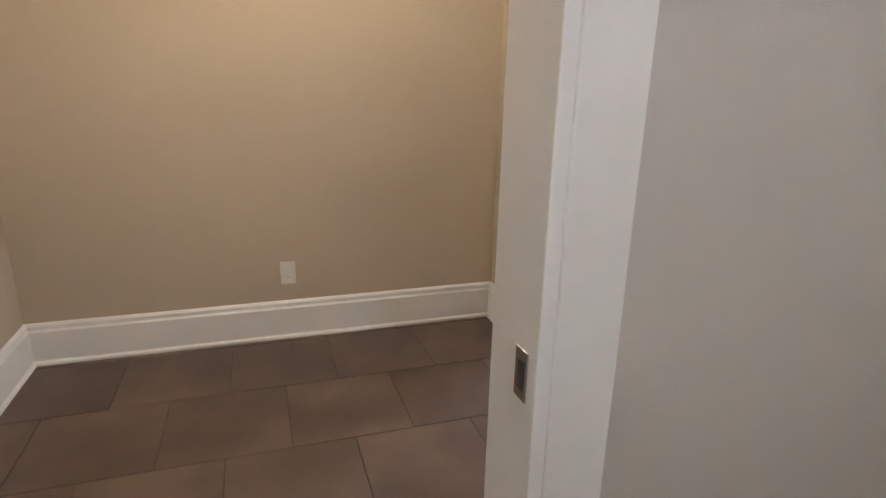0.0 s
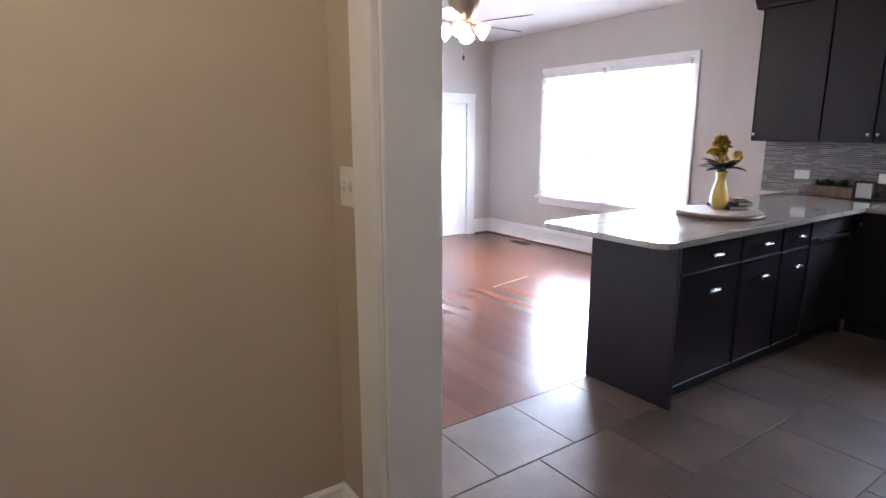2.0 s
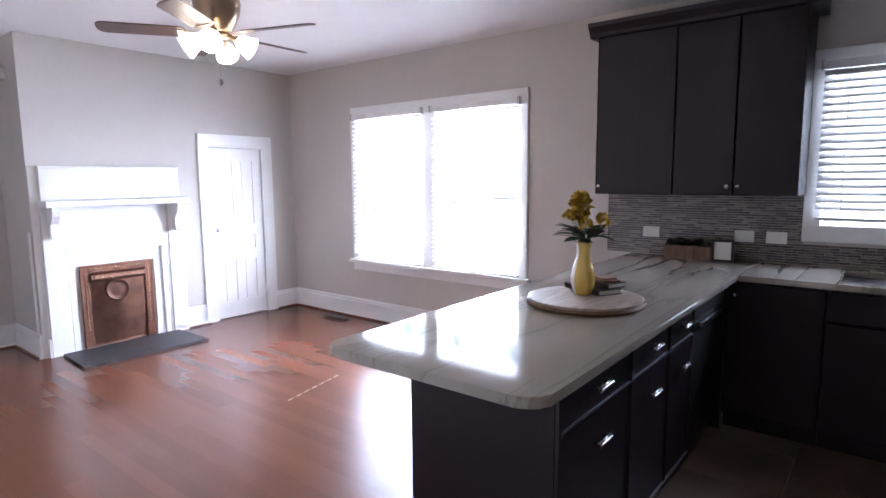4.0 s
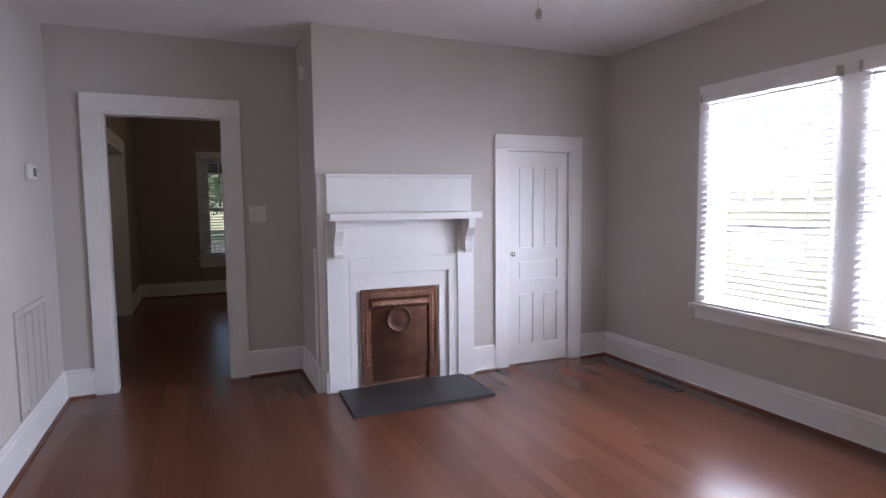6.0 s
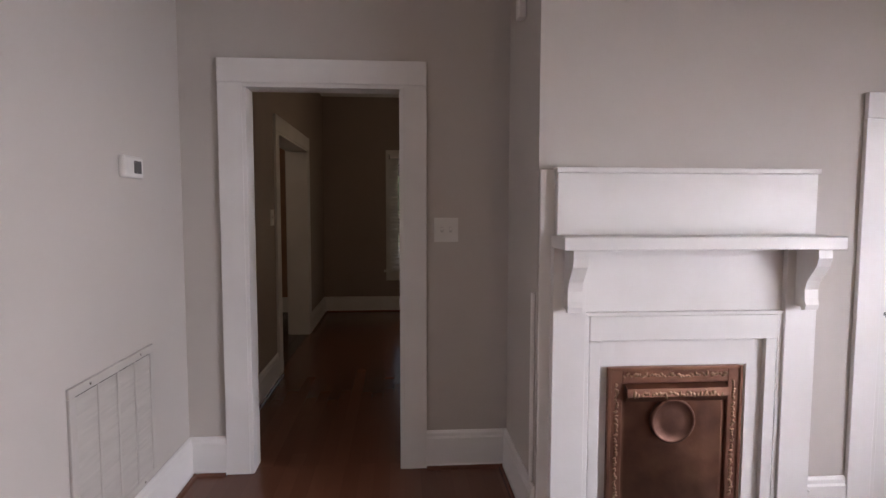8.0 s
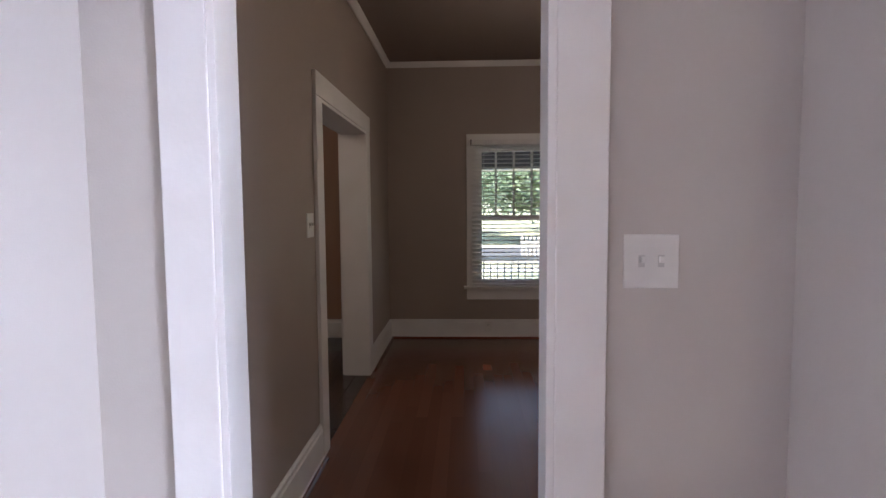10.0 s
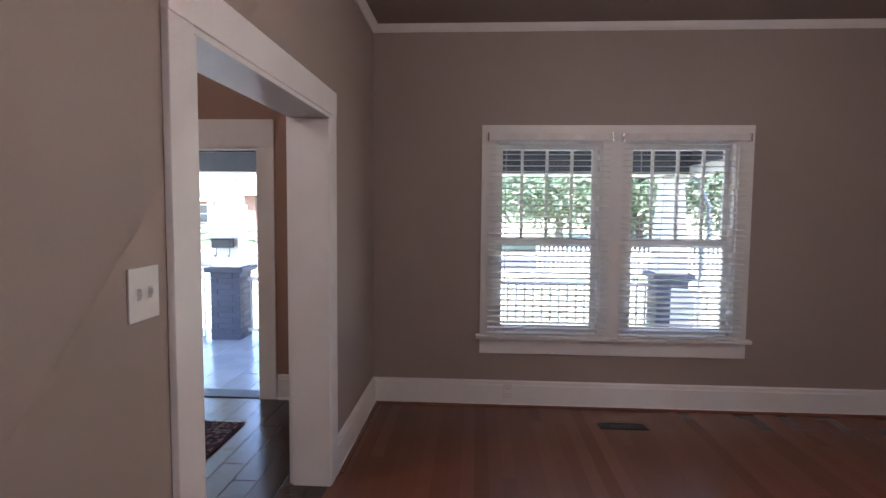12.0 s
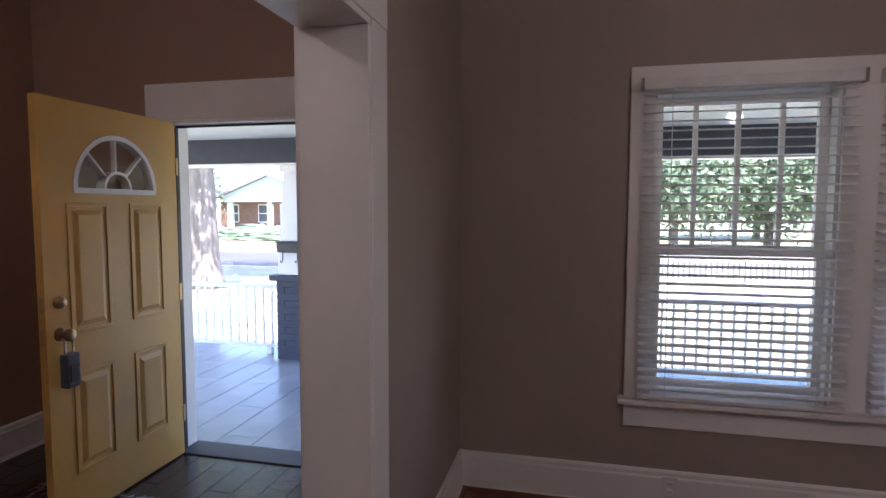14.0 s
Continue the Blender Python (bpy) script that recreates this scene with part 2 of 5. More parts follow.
# ---- plan ----
XE, YB, YA, BX = 4.30, 5.916, 6.578, 1.711      # dining room: east wall, chimney wall, recess wall, breast side
CEIL1, CEIL2Z = 2.64, 2.96
XW2, YF = 0.09, 11.34                            # front room: west wall, front wall
KY0, KY1 = -0.35, 0.946                           # opening between back hall and kitchen
HALLX, HALLY = -2.49, 1.266                       # back hall: west wall, north wall
SY = -2.3                                         # kitchen's south wall
ND0, ND1, NDH = 0.319, 1.143, 2.065                # doorway into the front room
OP0, OP1, OPH = 8.475, 9.95, 2.06                  # cased opening into the entry
FD0, FD1, FDH = -1.70, -0.82, 2.03               # front door opening
CL0, CL1, CLH = 3.268, 3.897, 1.82                # closet door
DW = dict(y0=2.797, y1=4.893, z0=0.63, z1=2.07)   # dining window
FW = dict(x0=0.938, x1=2.975, z0=0.575, z1=2.08)     # front window
DSX0, DSX1, DSY0, DSY1 = -1.92, -1.098, -1.04, -0.92   # door between back hall and bath

# dining room and kitchen
wall("wall_dining_west", west(0, 0), SY, YA, CEIL1, 0.08, GREIGE, [(KY0, KY1, 0, 2.1)], "greige painted plaster wall")
wall("wall_dining_recess", north(0, YA), 0, BX + 0.1, CEIL1, 0.08, GREIGE, [(ND0, ND1, 0, NDH)], "greige painted recess wall with doorway")
wall("wall_chimney_side", east(BX, 0), -YA, -YB - 0.1, CEIL1, 0.1, GREIGE, (), "greige painted side of the chimney breast")
wall("wall_chimney", north(0, YB), BX, XE + 0.15, CEIL1, 0.1, GREIGE, [(CL0, CL1, 0, CLH)], "greige painted chimney wall with closet door")
c1 = (DW["y0"] + 0.09, (DW["y0"] + DW["y1"]) / 2 - 0.085, (DW["y0"] + DW["y1"]) / 2 + 0.085, DW["y1"] - 0.09)
wall("wall_dining_east", east(XE, 0), -YB - 0.1, -SY, CEIL1, 0.15, GREIGE,
     [(-c1[3], -c1[2], DW["z0"], DW["z1"]), (-c1[1], -c1[0], DW["z0"], DW["z1"]), (-0.78, 0.42, 1.17, 2.09)], "greige painted outer wall with windows")
wall("wall_kitchen_south", south(0, SY), -XE - 0.15, 0.08, CEIL1, 0.1, GREIGE)
for nm, x0, x1, y0, y1, z, mt in (("ceiling_dining", -0.08, XE + 0.15, SY - 0.1, YA + 0.08, CEIL1, CEIL), ("ceiling_hall", HALLX - 0.1, -0.08, -3.4, HALLY + 0.1, CEIL1, CEIL),
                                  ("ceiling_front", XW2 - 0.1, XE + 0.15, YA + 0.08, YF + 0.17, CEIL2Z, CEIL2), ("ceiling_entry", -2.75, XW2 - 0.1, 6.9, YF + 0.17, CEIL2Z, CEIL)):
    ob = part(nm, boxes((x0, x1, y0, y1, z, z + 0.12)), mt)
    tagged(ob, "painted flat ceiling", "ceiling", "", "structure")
# back hall and the room behind it
wall("wall_hall_east", east(-0.172, 0), -HALLY - 0.1, 3.3, CEIL1, 0.092, TAN, [(-KY1, -KY0, 0, 2.1)], "tan painted hall wall with opening")
wall("wall_hall_north", north(0, HALLY), HALLX - 0.1, -0.172, CEIL1, 0.1, TAN, (), "tan painted hall wall")
wall("wall_hall_west", west(HALLX, 0), -3.3, HALLY, CEIL1, 0.1, TAN, (), "tan painted hall wall")
wall("wall_hall_south", south(0, DSY1), 0.172, -HALLX, CEIL1, 0.06, TAN, [(-DSX1, -DSX0, 0, 2.05)], "tan painted hall wall with doorway")
wall("wall_bath_north", north(0, DSY0), HALLX, -0.172, CEIL1, 0.06, GREIGE, [(DSX0, DSX1, 0, 2.05)], "greige painted wall with doorway")
wall("wall_bath_south", south(0, -3.3), 0.08, -HALLX + 0.1, CEIL1, 0.1, GREIGE)
# front room
wall("wall_front_south", south(0, YA + 0.12), -XE - 0.15, -XW2, CEIL2Z, 0.04, TAUPE, [(-ND1, -ND0, 0, NDH)], "taupe painted wall with doorway")
wall("wall_front_west", west(XW2, 0), YA + 0.08, YF, CEIL2Z, 0.1, TAUPE, [(OP0, OP1, 0, OPH)], "taupe painted wall with wide cased opening")
c2 = (FW["x0"] + 0.11, (FW["x0"] + FW["x1"]) / 2 - 0.1, (FW["x0"] + FW["x1"]) / 2 + 0.1, FW["x1"] - 0.11)
wall("wall_front_north", north(0, YF), XW2 - 0.1, XE + 0.15, CEIL2Z, 0.17, TAUPE, [(c2[0], c2[1], FW["z0"], FW["z1"]), (c2[2], c2[3], FW["z0"], FW["z1"])], "taupe painted outer wall with double window")
wall("wall_front_east", east(XE, 0), -YF, -YA - 0.17, CEIL2Z, 0.15, TAUPE)
# entry
wall("wall_entry_east", east(XW2 - 0.2, 0), -YF, -6.9, CEIL2Z, 0.1, RUST, [(-OP1, -OP0, 0, OPH)], "rust brown painted wall with wide cased opening")
wall("wall_entry_north", north(0, YF), -2.75, XW2 - 0.1, CEIL2Z, 0.17, RUST, [(FD0, FD1, 0, FDH)], "rust brown painted outer wall with front door")
wall("wall_entry_west", west(-2.65, 0), 6.9, YF, CEIL2Z, 0.1, RUST, (), "rust brown painted wall")
wall("wall_entry_south", south(0, 7.0), 0.071, 2.65, CEIL2Z, 0.1, RUST)
# subfloors
for nm, x0, x1, y0, y1, mt, lb in (("floor_kitchen", HALLX - 0.1, XE + 0.15, -3.4, 1.68, GROUT, "brown slate tile floor"), ("floor_dining", -0.08, XE + 0.15, 1.68, YA + 0.12, GROUT, "red pine board floor"),
                                   ("floor_front", XW2 - 0.03, XE + 0.15, YA + 0.12, YF + 0.17, GROUT, "red pine board floor"), ("floor_entry", -2.75, XW2 - 0.03, 6.9, YF + 0.17, GROUT, "dark plank tile floor")):
    ob = part(nm, boxes((x0, x1, y0, y1, -0.12, -0.004)), mt)
    tagged(ob, lb, "floor", "", "structure")
FLOORS = {o.name: o for o in scene.objects if o.name.startswith("floor_")}


# ---- trim ----
def baseboard(m, x0, x1, h=0.205, shoe=False, label="white painted baseboard with a cap"):
    pts = [(0, 0), (-0.03, 0), (-0.03, 0.012), (-0.021, 0.022), (-0.02, h - 0.04), (-0.014, h - 0.03), (-0.014, h - 0.012), (-0.006, h), (0, h)]
    ob = part("baseboard", extrude(pts, x0, x1, "x"), WHITE)
    ob.matrix_world = m
    if shoe:
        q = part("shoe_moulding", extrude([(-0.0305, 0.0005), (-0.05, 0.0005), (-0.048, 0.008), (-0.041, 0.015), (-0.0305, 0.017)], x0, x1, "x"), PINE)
        q.matrix_world = m
        tagged(q, "stained wooden quarter-round along the baseboard", "moulding", "shoe mouldings", "structure")
    return tagged(ob, label, "baseboard", "baseboards", "structure")


def casing(name, m, x0, x1, h, w=0.15, t=0.022, label="white painted flat door casing", jamb=0.0, head=0.0):
    """Boards round an opening from x0 to x1 of height h, on the face local y = 0, with jamb boards of that depth."""
    th = thing(name, m, label, "door casing", "", "structure")
    part("side_board", boxes((x0 - w, x0, -t, 0, 0, h), bevel=0.003), WHITE, th)
    part("side_board", boxes((x1, x1 + w, -t, 0, 0, h), bevel=0.003), WHITE, th)
    part("head_board", boxes((x0 - w, x1 + w, -t - 0.002, 0, h + 0.001, h + (head or w)), bevel=0.003), WHITE, th)
    if jamb:
        part("jamb", boxes((x0 - 0.001, x0 + 0.02, -t + 0.004, jamb, 0, h - 0.022), bevel=0.002), WHITE, th)
        part("jamb", boxes((x1 - 0.02, x1 + 0.001, -t + 0.004, jamb, 0, h - 0.022), bevel=0.002), WHITE, th)
        part("jamb_head", boxes((x0 - 0.001, x1 + 0.001, -t + 0.004, jamb, h - 0.02, h + 0.0005), bevel=0.002), WHITE, th)
    return th


baseboard(west(0, 0), KY1 + 0.15, YA, shoe=True)
baseboard(west(0, 0), SY, KY0 - 0.15)
baseboard(north(0, YA), 0.0, ND0 - 0.123, shoe=True)
baseboard(north(0, YA), ND1 + 0.123, BX, shoe=True)
baseboard(west(BX, 0) @ pose(0, 0, 0, 0, 0, 180), -YA, -YB, shoe=True)
baseboard(north(0, YB), 2.95, CL0 - 0.115)
baseboard(north(0, YB), CL1 + 0.115, XE, shoe=True)
baseboard(east(XE, 0), -YB, -1.95, shoe=True)
baseboard(north(0, HALLY), HALLX, -0.172)
baseboard(west(HALLX, 0), DSY1, HALLY)
baseboard(east(-0.172, 0), -HALLY, -KY1 - 0.13)
baseboard(east(-0.172, 0), -KY0 + 0.13, -DSY1)
baseboard(north(0, YF), XW2, XE, shoe=True)
baseboard(west(XW2, 0), YA + 0.12, OP0 - 0.14, shoe=True)
baseboard(west(XW2, 0), OP1 + 0.14, YF, shoe=True)
baseboard(east(XE, 0), -YF, -YA - 0.17, shoe=True)
baseboard(south(0, YA + 0.12), -XE, -ND1 - 0.15)
baseboard(north(0, YF), FD1 + 0.13, XW2 - 0.2)
baseboard(north(0, YF), -2.65, FD0 - 0.13)
baseboard(west(-2.65, 0), 7.0, YF)
baseboard(east(XW2 - 0.2, 0), -YF, -OP1 - 0.12)
casing("doorway_casing", north(0, YA), ND0, ND1, NDH, 0.123, jamb=0.12, label="white painted doorway casing with wide flat boards")
casing("doorway_casing", south(0, YA + 0.12), -ND1, -ND0, NDH, 0.14, label="white painted doorway casing with wide flat boards")
casing("kitchen_opening_casing", west(0, 0), KY0, KY1, 2.1, 0.14, label="white painted cased opening to the kitchen", jamb=0.172)
casing("kitchen_opening_casing", east(-0.172, 0), -KY1, -KY0, 2.1, 0.13, label="white painted cased opening to the kitchen")
casing("entry_opening_casing", west(XW2, 0), OP0, OP1, OPH, 0.135, label="white painted wide cased opening to the entry", jamb=0.2)
casing("entry_opening_casing", east(XW2 - 0.2, 0), -OP1, -OP0, OPH, 0.12, label="white painted wide cased opening to the entry")
casing("front_door_casing", north(0, YF), FD0, FD1, FDH, 0.12, label="white painted front door casing with tall head", jamb=0.17, head=0.215)
casing("closet_casing", north(0, YB), CL0, CL1, CLH, 0.112, label="white painted closet door casing", jamb=0.08)
hc = casing("bath_door_casing", north(0, DSY0), DSX0, DSX1, 2.05, 0.09, label="white painted door casing with steel strike plate", jamb=0.12)
part("strike_plate", boxes((DSX1 - 0.0225, DSX1 - 0.019, 0.004, 0.036, 0.93, 1.0), bevel=0.001), STEEL, hc, "steel strike plate")
part("strike_hole", boxes((DSX1 - 0.0232, DSX1 - 0.0215, 0.010, 0.026, 0.945, 0.985)), BLACK, hc, "dark latch hole")
casing("bath_door_casing", south(0, DSY1), -DSX1, -DSX0, 2.05, 0.13, label="white painted door casing")
# picture rail at the front room's ceiling
for m, a, b in ((north(0, YF), XW2, XE), (west(XW2, 0), YA + 0.12, YF), (south(0, YA + 0.12), -XE, -XW2), (east(XE, 0), -YF, -YA - 0.17)):
    ob = part("crown_moulding", extrude([(0, 2.905), (-0.012, 2.905), (-0.03, 2.925), (-0.045, 2.955), (-0.045, 2.96), (0, 2.96)], a, b, "x"), WHITE)
    ob.matrix_world = m
    tagged(ob, "narrow white crown moulding", "moulding", "crown mouldings", "structure")


# ---- windows ----
def sash(parent, x0, x1, y, z0, z1, bars=0):
    s = part("sash", boxes((x0, x0 + 0.04, y, y + 0.035, z0, z1), (x1 - 0.04, x1, y, y + 0.035, z0, z1), (x0 + 0.04, x1 - 0.04, y, y + 0.035, z0, z0 + 0.05), (x0 + 0.04, x1 - 0.04, y, y + 0.035, z1 - 0.04, z1)), WHITE, parent)
    p = part("pane", boxes((x0 + 0.035, x1 - 0.035, y + 0.015, y + 0.019, z0 + 0.045, z1 - 0.035)), GLASS, s, "clear window glass")
    p.visible_shadow = False
    for i in range(bars):
        x = x0 + (x1 - x0) * (i + 1) / (bars + 1)
        part("muntin", boxes((x - 0.011, x + 0.011, y + 0.004, y + 0.03, z0 + 0.05, z1 - 0.04)), WHITE, s)
    return s


def double_window(name, m, x0, x1, z0, z1, label, bars=3, apron=0.13, cas=0.11, cheek=0.15, half=0.1):
    """Two sashed windows side by side in one casing; x0 to x1 over the casing, z0 to z1 the opening."""
    th = thing(name, m, label, "window", "", "structure")
    mid = (x0 + x1) / 2
    o = [(x0 + cas, mid - half), (mid + half, x1 - cas)]
    f = part("window_frame", boxes((x0, x0 + cas, -0.024, 0, z0, z1), (x1 - cas, x1, -0.024, 0, z0, z1), (mid - half, mid + half, -0.024, 0, z0, z1), (x0, x1, -0.026, 0, z1, z1 + 0.12), bevel=0.003), WHITE, th)
    part("window_sill", boxes((x0 - 0.03, x1 + 0.03, -0.068, -0.0005, z0 - 0.03, z0), bevel=0.005), WHITE, th)
    part("apron", boxes((x0, x1, -0.022, 0, z0 - 0.03 - apron, z0 - 0.031), bevel=0.003), WHITE, th)
    zm = (z0 + z1) / 2 - 0.02
    for a, b in o:
        part("cheek", boxes((a, a + 0.015, 0, cheek, z0, z1), (b - 0.015, b, 0, cheek, z0, z1), (a + 0.015, b - 0.015, 0, cheek, z1 - 0.015, z1), (a + 0.015, b - 0.015, 0, cheek, z0, z0 + 0.015)), WHITE, th)
        sash(th, a + 0.016, b - 0.016, 0.09, zm - 0.02, z1 - 0.016, bars)
        sash(th, a + 0.016, b - 0.016, 0.05, z0 + 0.016, zm + 0.02, 0)
    return th, o


def blind(m, x0, x1, z0, z1, y=0.01, tilt=20, pitch=0.043, group="", label="white two-inch slatted window blind, lowered"):
    th = thing("window_blind", m @ pose((x0 + x1) / 2, y, z1), label, "blind", group)
    w = (x1 - x0) / 2
    part("headrail", boxes((-w, w, -0.012, 0.03, -0.05, 0), bevel=0.004), BLIND, th)
    n = int((z1 - z0 - 0.075) / pitch)
    sl = mesh_of("slat", extrude([(-0.025, 0.0), (-0.012, 0.004), (0.012, 0.004), (0.025, 0.0), (0.025, -0.003), (0.012, 0.001), (-0.012, 0.001), (-0.025, -0.003)], -w + 0.004, w - 0.004, "x"), BLIND)
    for i in range(n):
        part("slat", sl, None, th, m=pose(0, 0.012, -0.07 - i * pitch, tilt))
    part("bottom_rail", boxes((-w + 0.004, w - 0.004, -0.012, 0.036, -(z1 - z0) + 0.004, -(z1 - z0) + 0.022), bevel=0.003), BLIND, th)
    for x in (-w - 0.012, w):
        part("bracket", boxes((x, x + 0.012, -0.02, 0.034, -0.055, 0.006), bevel=0.002), STEEL, th, "small metal end bracket")
    for x in (-w + 0.13, w - 0.13):
        part("ladder_cord", boxes((x - 0.002, x + 0.002, -0.014, -0.012, -(z1 - z0) + 0.02, -0.05)), BLIND, th)
    return th


_, dwo = double_window("window_1", east(XE, 0), -DW["y1"], -DW["y0"], DW["z0"], DW["z1"], "white double window with slatted blinds", apron=0.08, cas=0.09, half=0.085)
for a, b in dwo:
    blind(east(XE, 0), a - 0.02, b + 0.02, DW["z0"] + 0.005, DW["z1"] + 0.045, y=-0.062, tilt=23, group="dining room blinds")
_, fwo = double_window("window_2", north(0, YF), FW["x0"], FW["x1"], FW["z0"], FW["z1"], "white double window over the porch with muntins above", apron=0.12)
for a, b in fwo:
    blind(north(0, YF), a - 0.055, b + 0.055, FW["z0"] + 0.005, FW["z1"] + 0.05, y=-0.062, tilt=6, group="front room blinds")


# ---- kitchen ----
CT = 0.92


def panel_door(parent, name, m, w, h, t=0.02, rail=0.06, material=None):
    """A framed cabinet front: back panel with four raised rails; local x to the right, z up, face towards -y."""
    bm = box(bmesh.new(), 0, w, -0.004, t, 0, h)
    front = min(bm.faces, key=lambda f: f.calc_center_median().y)
    bmesh.ops.inset_region(bm, faces=[front], thickness=rail, use_even_offset=True)
    bmesh.ops.inset_region(bm, faces=[front], thickness=0.004, depth=-0.009, use_even_offset=True)
    return part(name, bm, material or ESPRESSO, parent, m=m)


def bar_pull(parent, x, z, w=0.095):
    bm = lathe([(0.005, -w / 2), (0.0055, -w / 2 + 0.004), (0.0055, w / 2 - 0.004), (0.005, w / 2)], 10, "x", (x, -0.032, z))
    for dx in (-w / 2 + 0.012, w / 2 - 0.012):
        box(bm, x + dx - 0.004, x + dx + 0.004, -0.032, -0.003, z - 0.004, z + 0.004)
    box(bm, x - w / 2, x + w / 2, -0.03, -0.026, z - 0.012, z + 0.012)
    return part("pull", bm, STEEL, parent, "bright nickel cup pull", True)


def round_knob(parent, x, z, material=None, r=0.014, label="bright nickel knob"):
    return part("knob", lathe([(0.005, 0), (0.005, -0.012), (r, -0.018), (r, -0.024), (r * 0.6, -0.029)], 14, "y", (x, -0.003, z)), material or STEEL, parent, label, True)


def base_unit(m, w, kind, label, depth=0.54, name="base_cabinet"):
    """A base cabinet, front at local y = 0, from x = 0 to w."""
    th = thing(name, m, label, "cabinet", "kitchen base cabinets")
    part("body", boxes((0.001, w - 0.001, 0.022, depth, 0.1, CT - 0.034)), ESPRESSO, th)
    part("toe_kick", boxes((0.001, w - 0.001, 0.075, 0.1, 0, 0.099)), ESPRESSO, th)
    if kind == "drawer_door":
        d = panel_door(th, "drawer_front", pose(0.004, 0, 0.715), w - 0.008, 0.155, rail=0.035)
        bar_pull(d, (w - 0.008) / 2, 0.08)
        d = panel_door(th, "door", pose(0.004, 0, 0.115), w - 0.008, 0.59)
        bar_pull(d, w * 0.5 - 0.004, 0.49)
    elif kind == "two_doors":
        panel_door(th, "false_front", pose(0.004, 0, 0.715), w - 0.008, 0.155, rail=0.035)
        h = w / 2 - 0.006
        d = panel_door(th, "door", pose(0.004, 0, 0.115), h, 0.59)
        round_knob(d, h - 0.035, 0.54)
        d = panel_door(th, "door", pose(w / 2 + 0.002, 0, 0.115), h, 0.59)
        round_knob(d, 0.035, 0.54)
    elif kind == "door":
        d = panel_door(th, "door", pose(0.004, 0, 0.115), w - 0.008, 0.755)
        round_knob(d, 0.04, 0.69)
    elif kind == "dishwasher":
        d = part("door", boxes((0.004, w - 0.004, 0, 0.02, 0.1, 0.76), bevel=0.004), BLACK, th, "black appliance door")
        part("control_panel", boxes((0.004, w - 0.004, -0.004, 0.02, 0.765, 0.87), bevel=0.004), BLACK, th)
        part("handle", boxes((0.06, w - 0.06, -0.03, -0.016, 0.735, 0.755), (0.08, 0.095, -0.016, 0.001, 0.735, 0.755), (w - 0.095, w - 0.08, -0.016, 0.001, 0.735, 0.755)), STEEL, th, "steel bar handle")
    return th


PF = 1.16  # peninsula front face
base_unit(pose(1.625, PF, 0), 0.595, "drawer_door", "dark espresso base cabinet with drawer and door at the peninsula end")
base_unit(pose(2.22, PF, 0), 0.46, "drawer_door", "dark espresso base cabinet with one drawer and door")
base_unit(pose(2.68, PF, 0), 0.37, "drawer_door", "narrow dark espresso base cabinet with drawer and door")
base_unit(pose(3.05, PF, 0), 0.62, "dishwasher", "black dishwasher in the peninsula run", name="dishwasher")
th = thing("end_panel", pose(1.603, 1.43, 0), "dark espresso peninsula end panel", "panel")
part("panel", boxes((0, 0.021, -0.275, 0.276, 0, CT - 0.034), bevel=0.002), ESPRESSO, th)
part("corner_post", boxes((0.0, 0.021, -0.29, -0.276, 0.0, CT - 0.034), bevel=0.002), ESPRESSO, th)
th = thing("back_panel", pose(2.64, 1.703, 0), "dark espresso back panel of the peninsula", "panel")
part("panel", boxes((-1.015, 1.05, 0, 0.018, 0, CT - 0.034), bevel=0.002), ESPRESSO, th)
EF = 3.68
th = thing("filler_panel", pose(3.671, 1.151, 0), "dark espresso corner filler panel between cabinet runs", "panel")
part("panel", boxes((0, 0.029, 0, 0.5, 0.0, CT - 0.036), bevel=0.002), ESPRESSO, th)
base_unit(east(EF, 1.15), 0.47, "door", "dark espresso base cabinet with one door", depth=0.61)
base_unit(east(EF, 0.68), 0.76, "two_doors", "dark espresso sink cabinet with two doors", depth=0.61, name="sink_cabinet")
base_unit(east(EF, -0.08), 0.6, "drawer_door", "dark espresso base cabinet with drawer and door", depth=0.61)
base_unit(east(EF, -0.68), 0.6, "drawer_door", "dark espresso base cabinet with drawer and door", depth=0.61)
base_unit(east(EF, -1.28), 0.6, "drawer_door", "dark espresso base cabinet with drawer and door", depth=0.61)


def rounded(x0, x1, y0, y1, corners, r=0.05):
    """Outline of a rectangle whose named corners are rounded."""
    out = []
    for k, (cx, cy, a0) in enumerate(((x0, y0, 180), (x1, y0, 270), (x1, y1, 0), (x0, y1, 90))):
        if k in corners:
            ix, iy = (cx + r if cx == x0 else cx - r), (cy + r if cy == y0 else cy - r)
            out += [(ix + r * math.cos(radians(a0 + i * 15)), iy + r * math.sin(radians(a0 + i * 15))) for i in range(7)]
        else:
            out.append((cx, cy))
    return out


th = thing("peninsula_countertop", pose(1.39, 1.5, CT - 0.032), "pale veined stone peninsula countertop with rounded corners", "countertop")
bm = extrude(rounded(0, 2.91, -0.41, 0.42, (0, 3), 0.07), 0, 0.032, "z")
bmesh.ops.bevel(bm, geom=[e for e in bm.edges if abs(e.verts[0].co.z - e.verts[1].co.z) < 1e-5], offset=0.006, segments=2, affect="EDGES")
part("slab", bm, STONE, th)
th = thing("wall_countertop", pose(3.655, -0.45, CT - 0.032), "pale veined stone countertop with sink cutout", "countertop")
part("slab", boxes((0, 0.645, -1.4, 0.42, 0, 0.032), (0, 0.07, 0.42, 1.08, 0, 0.032), (0.53, 0.645, 0.42, 1.08, 0, 0.032), (0, 0.645, 1.08, 1.538, 0, 0.032)), STONE, th)
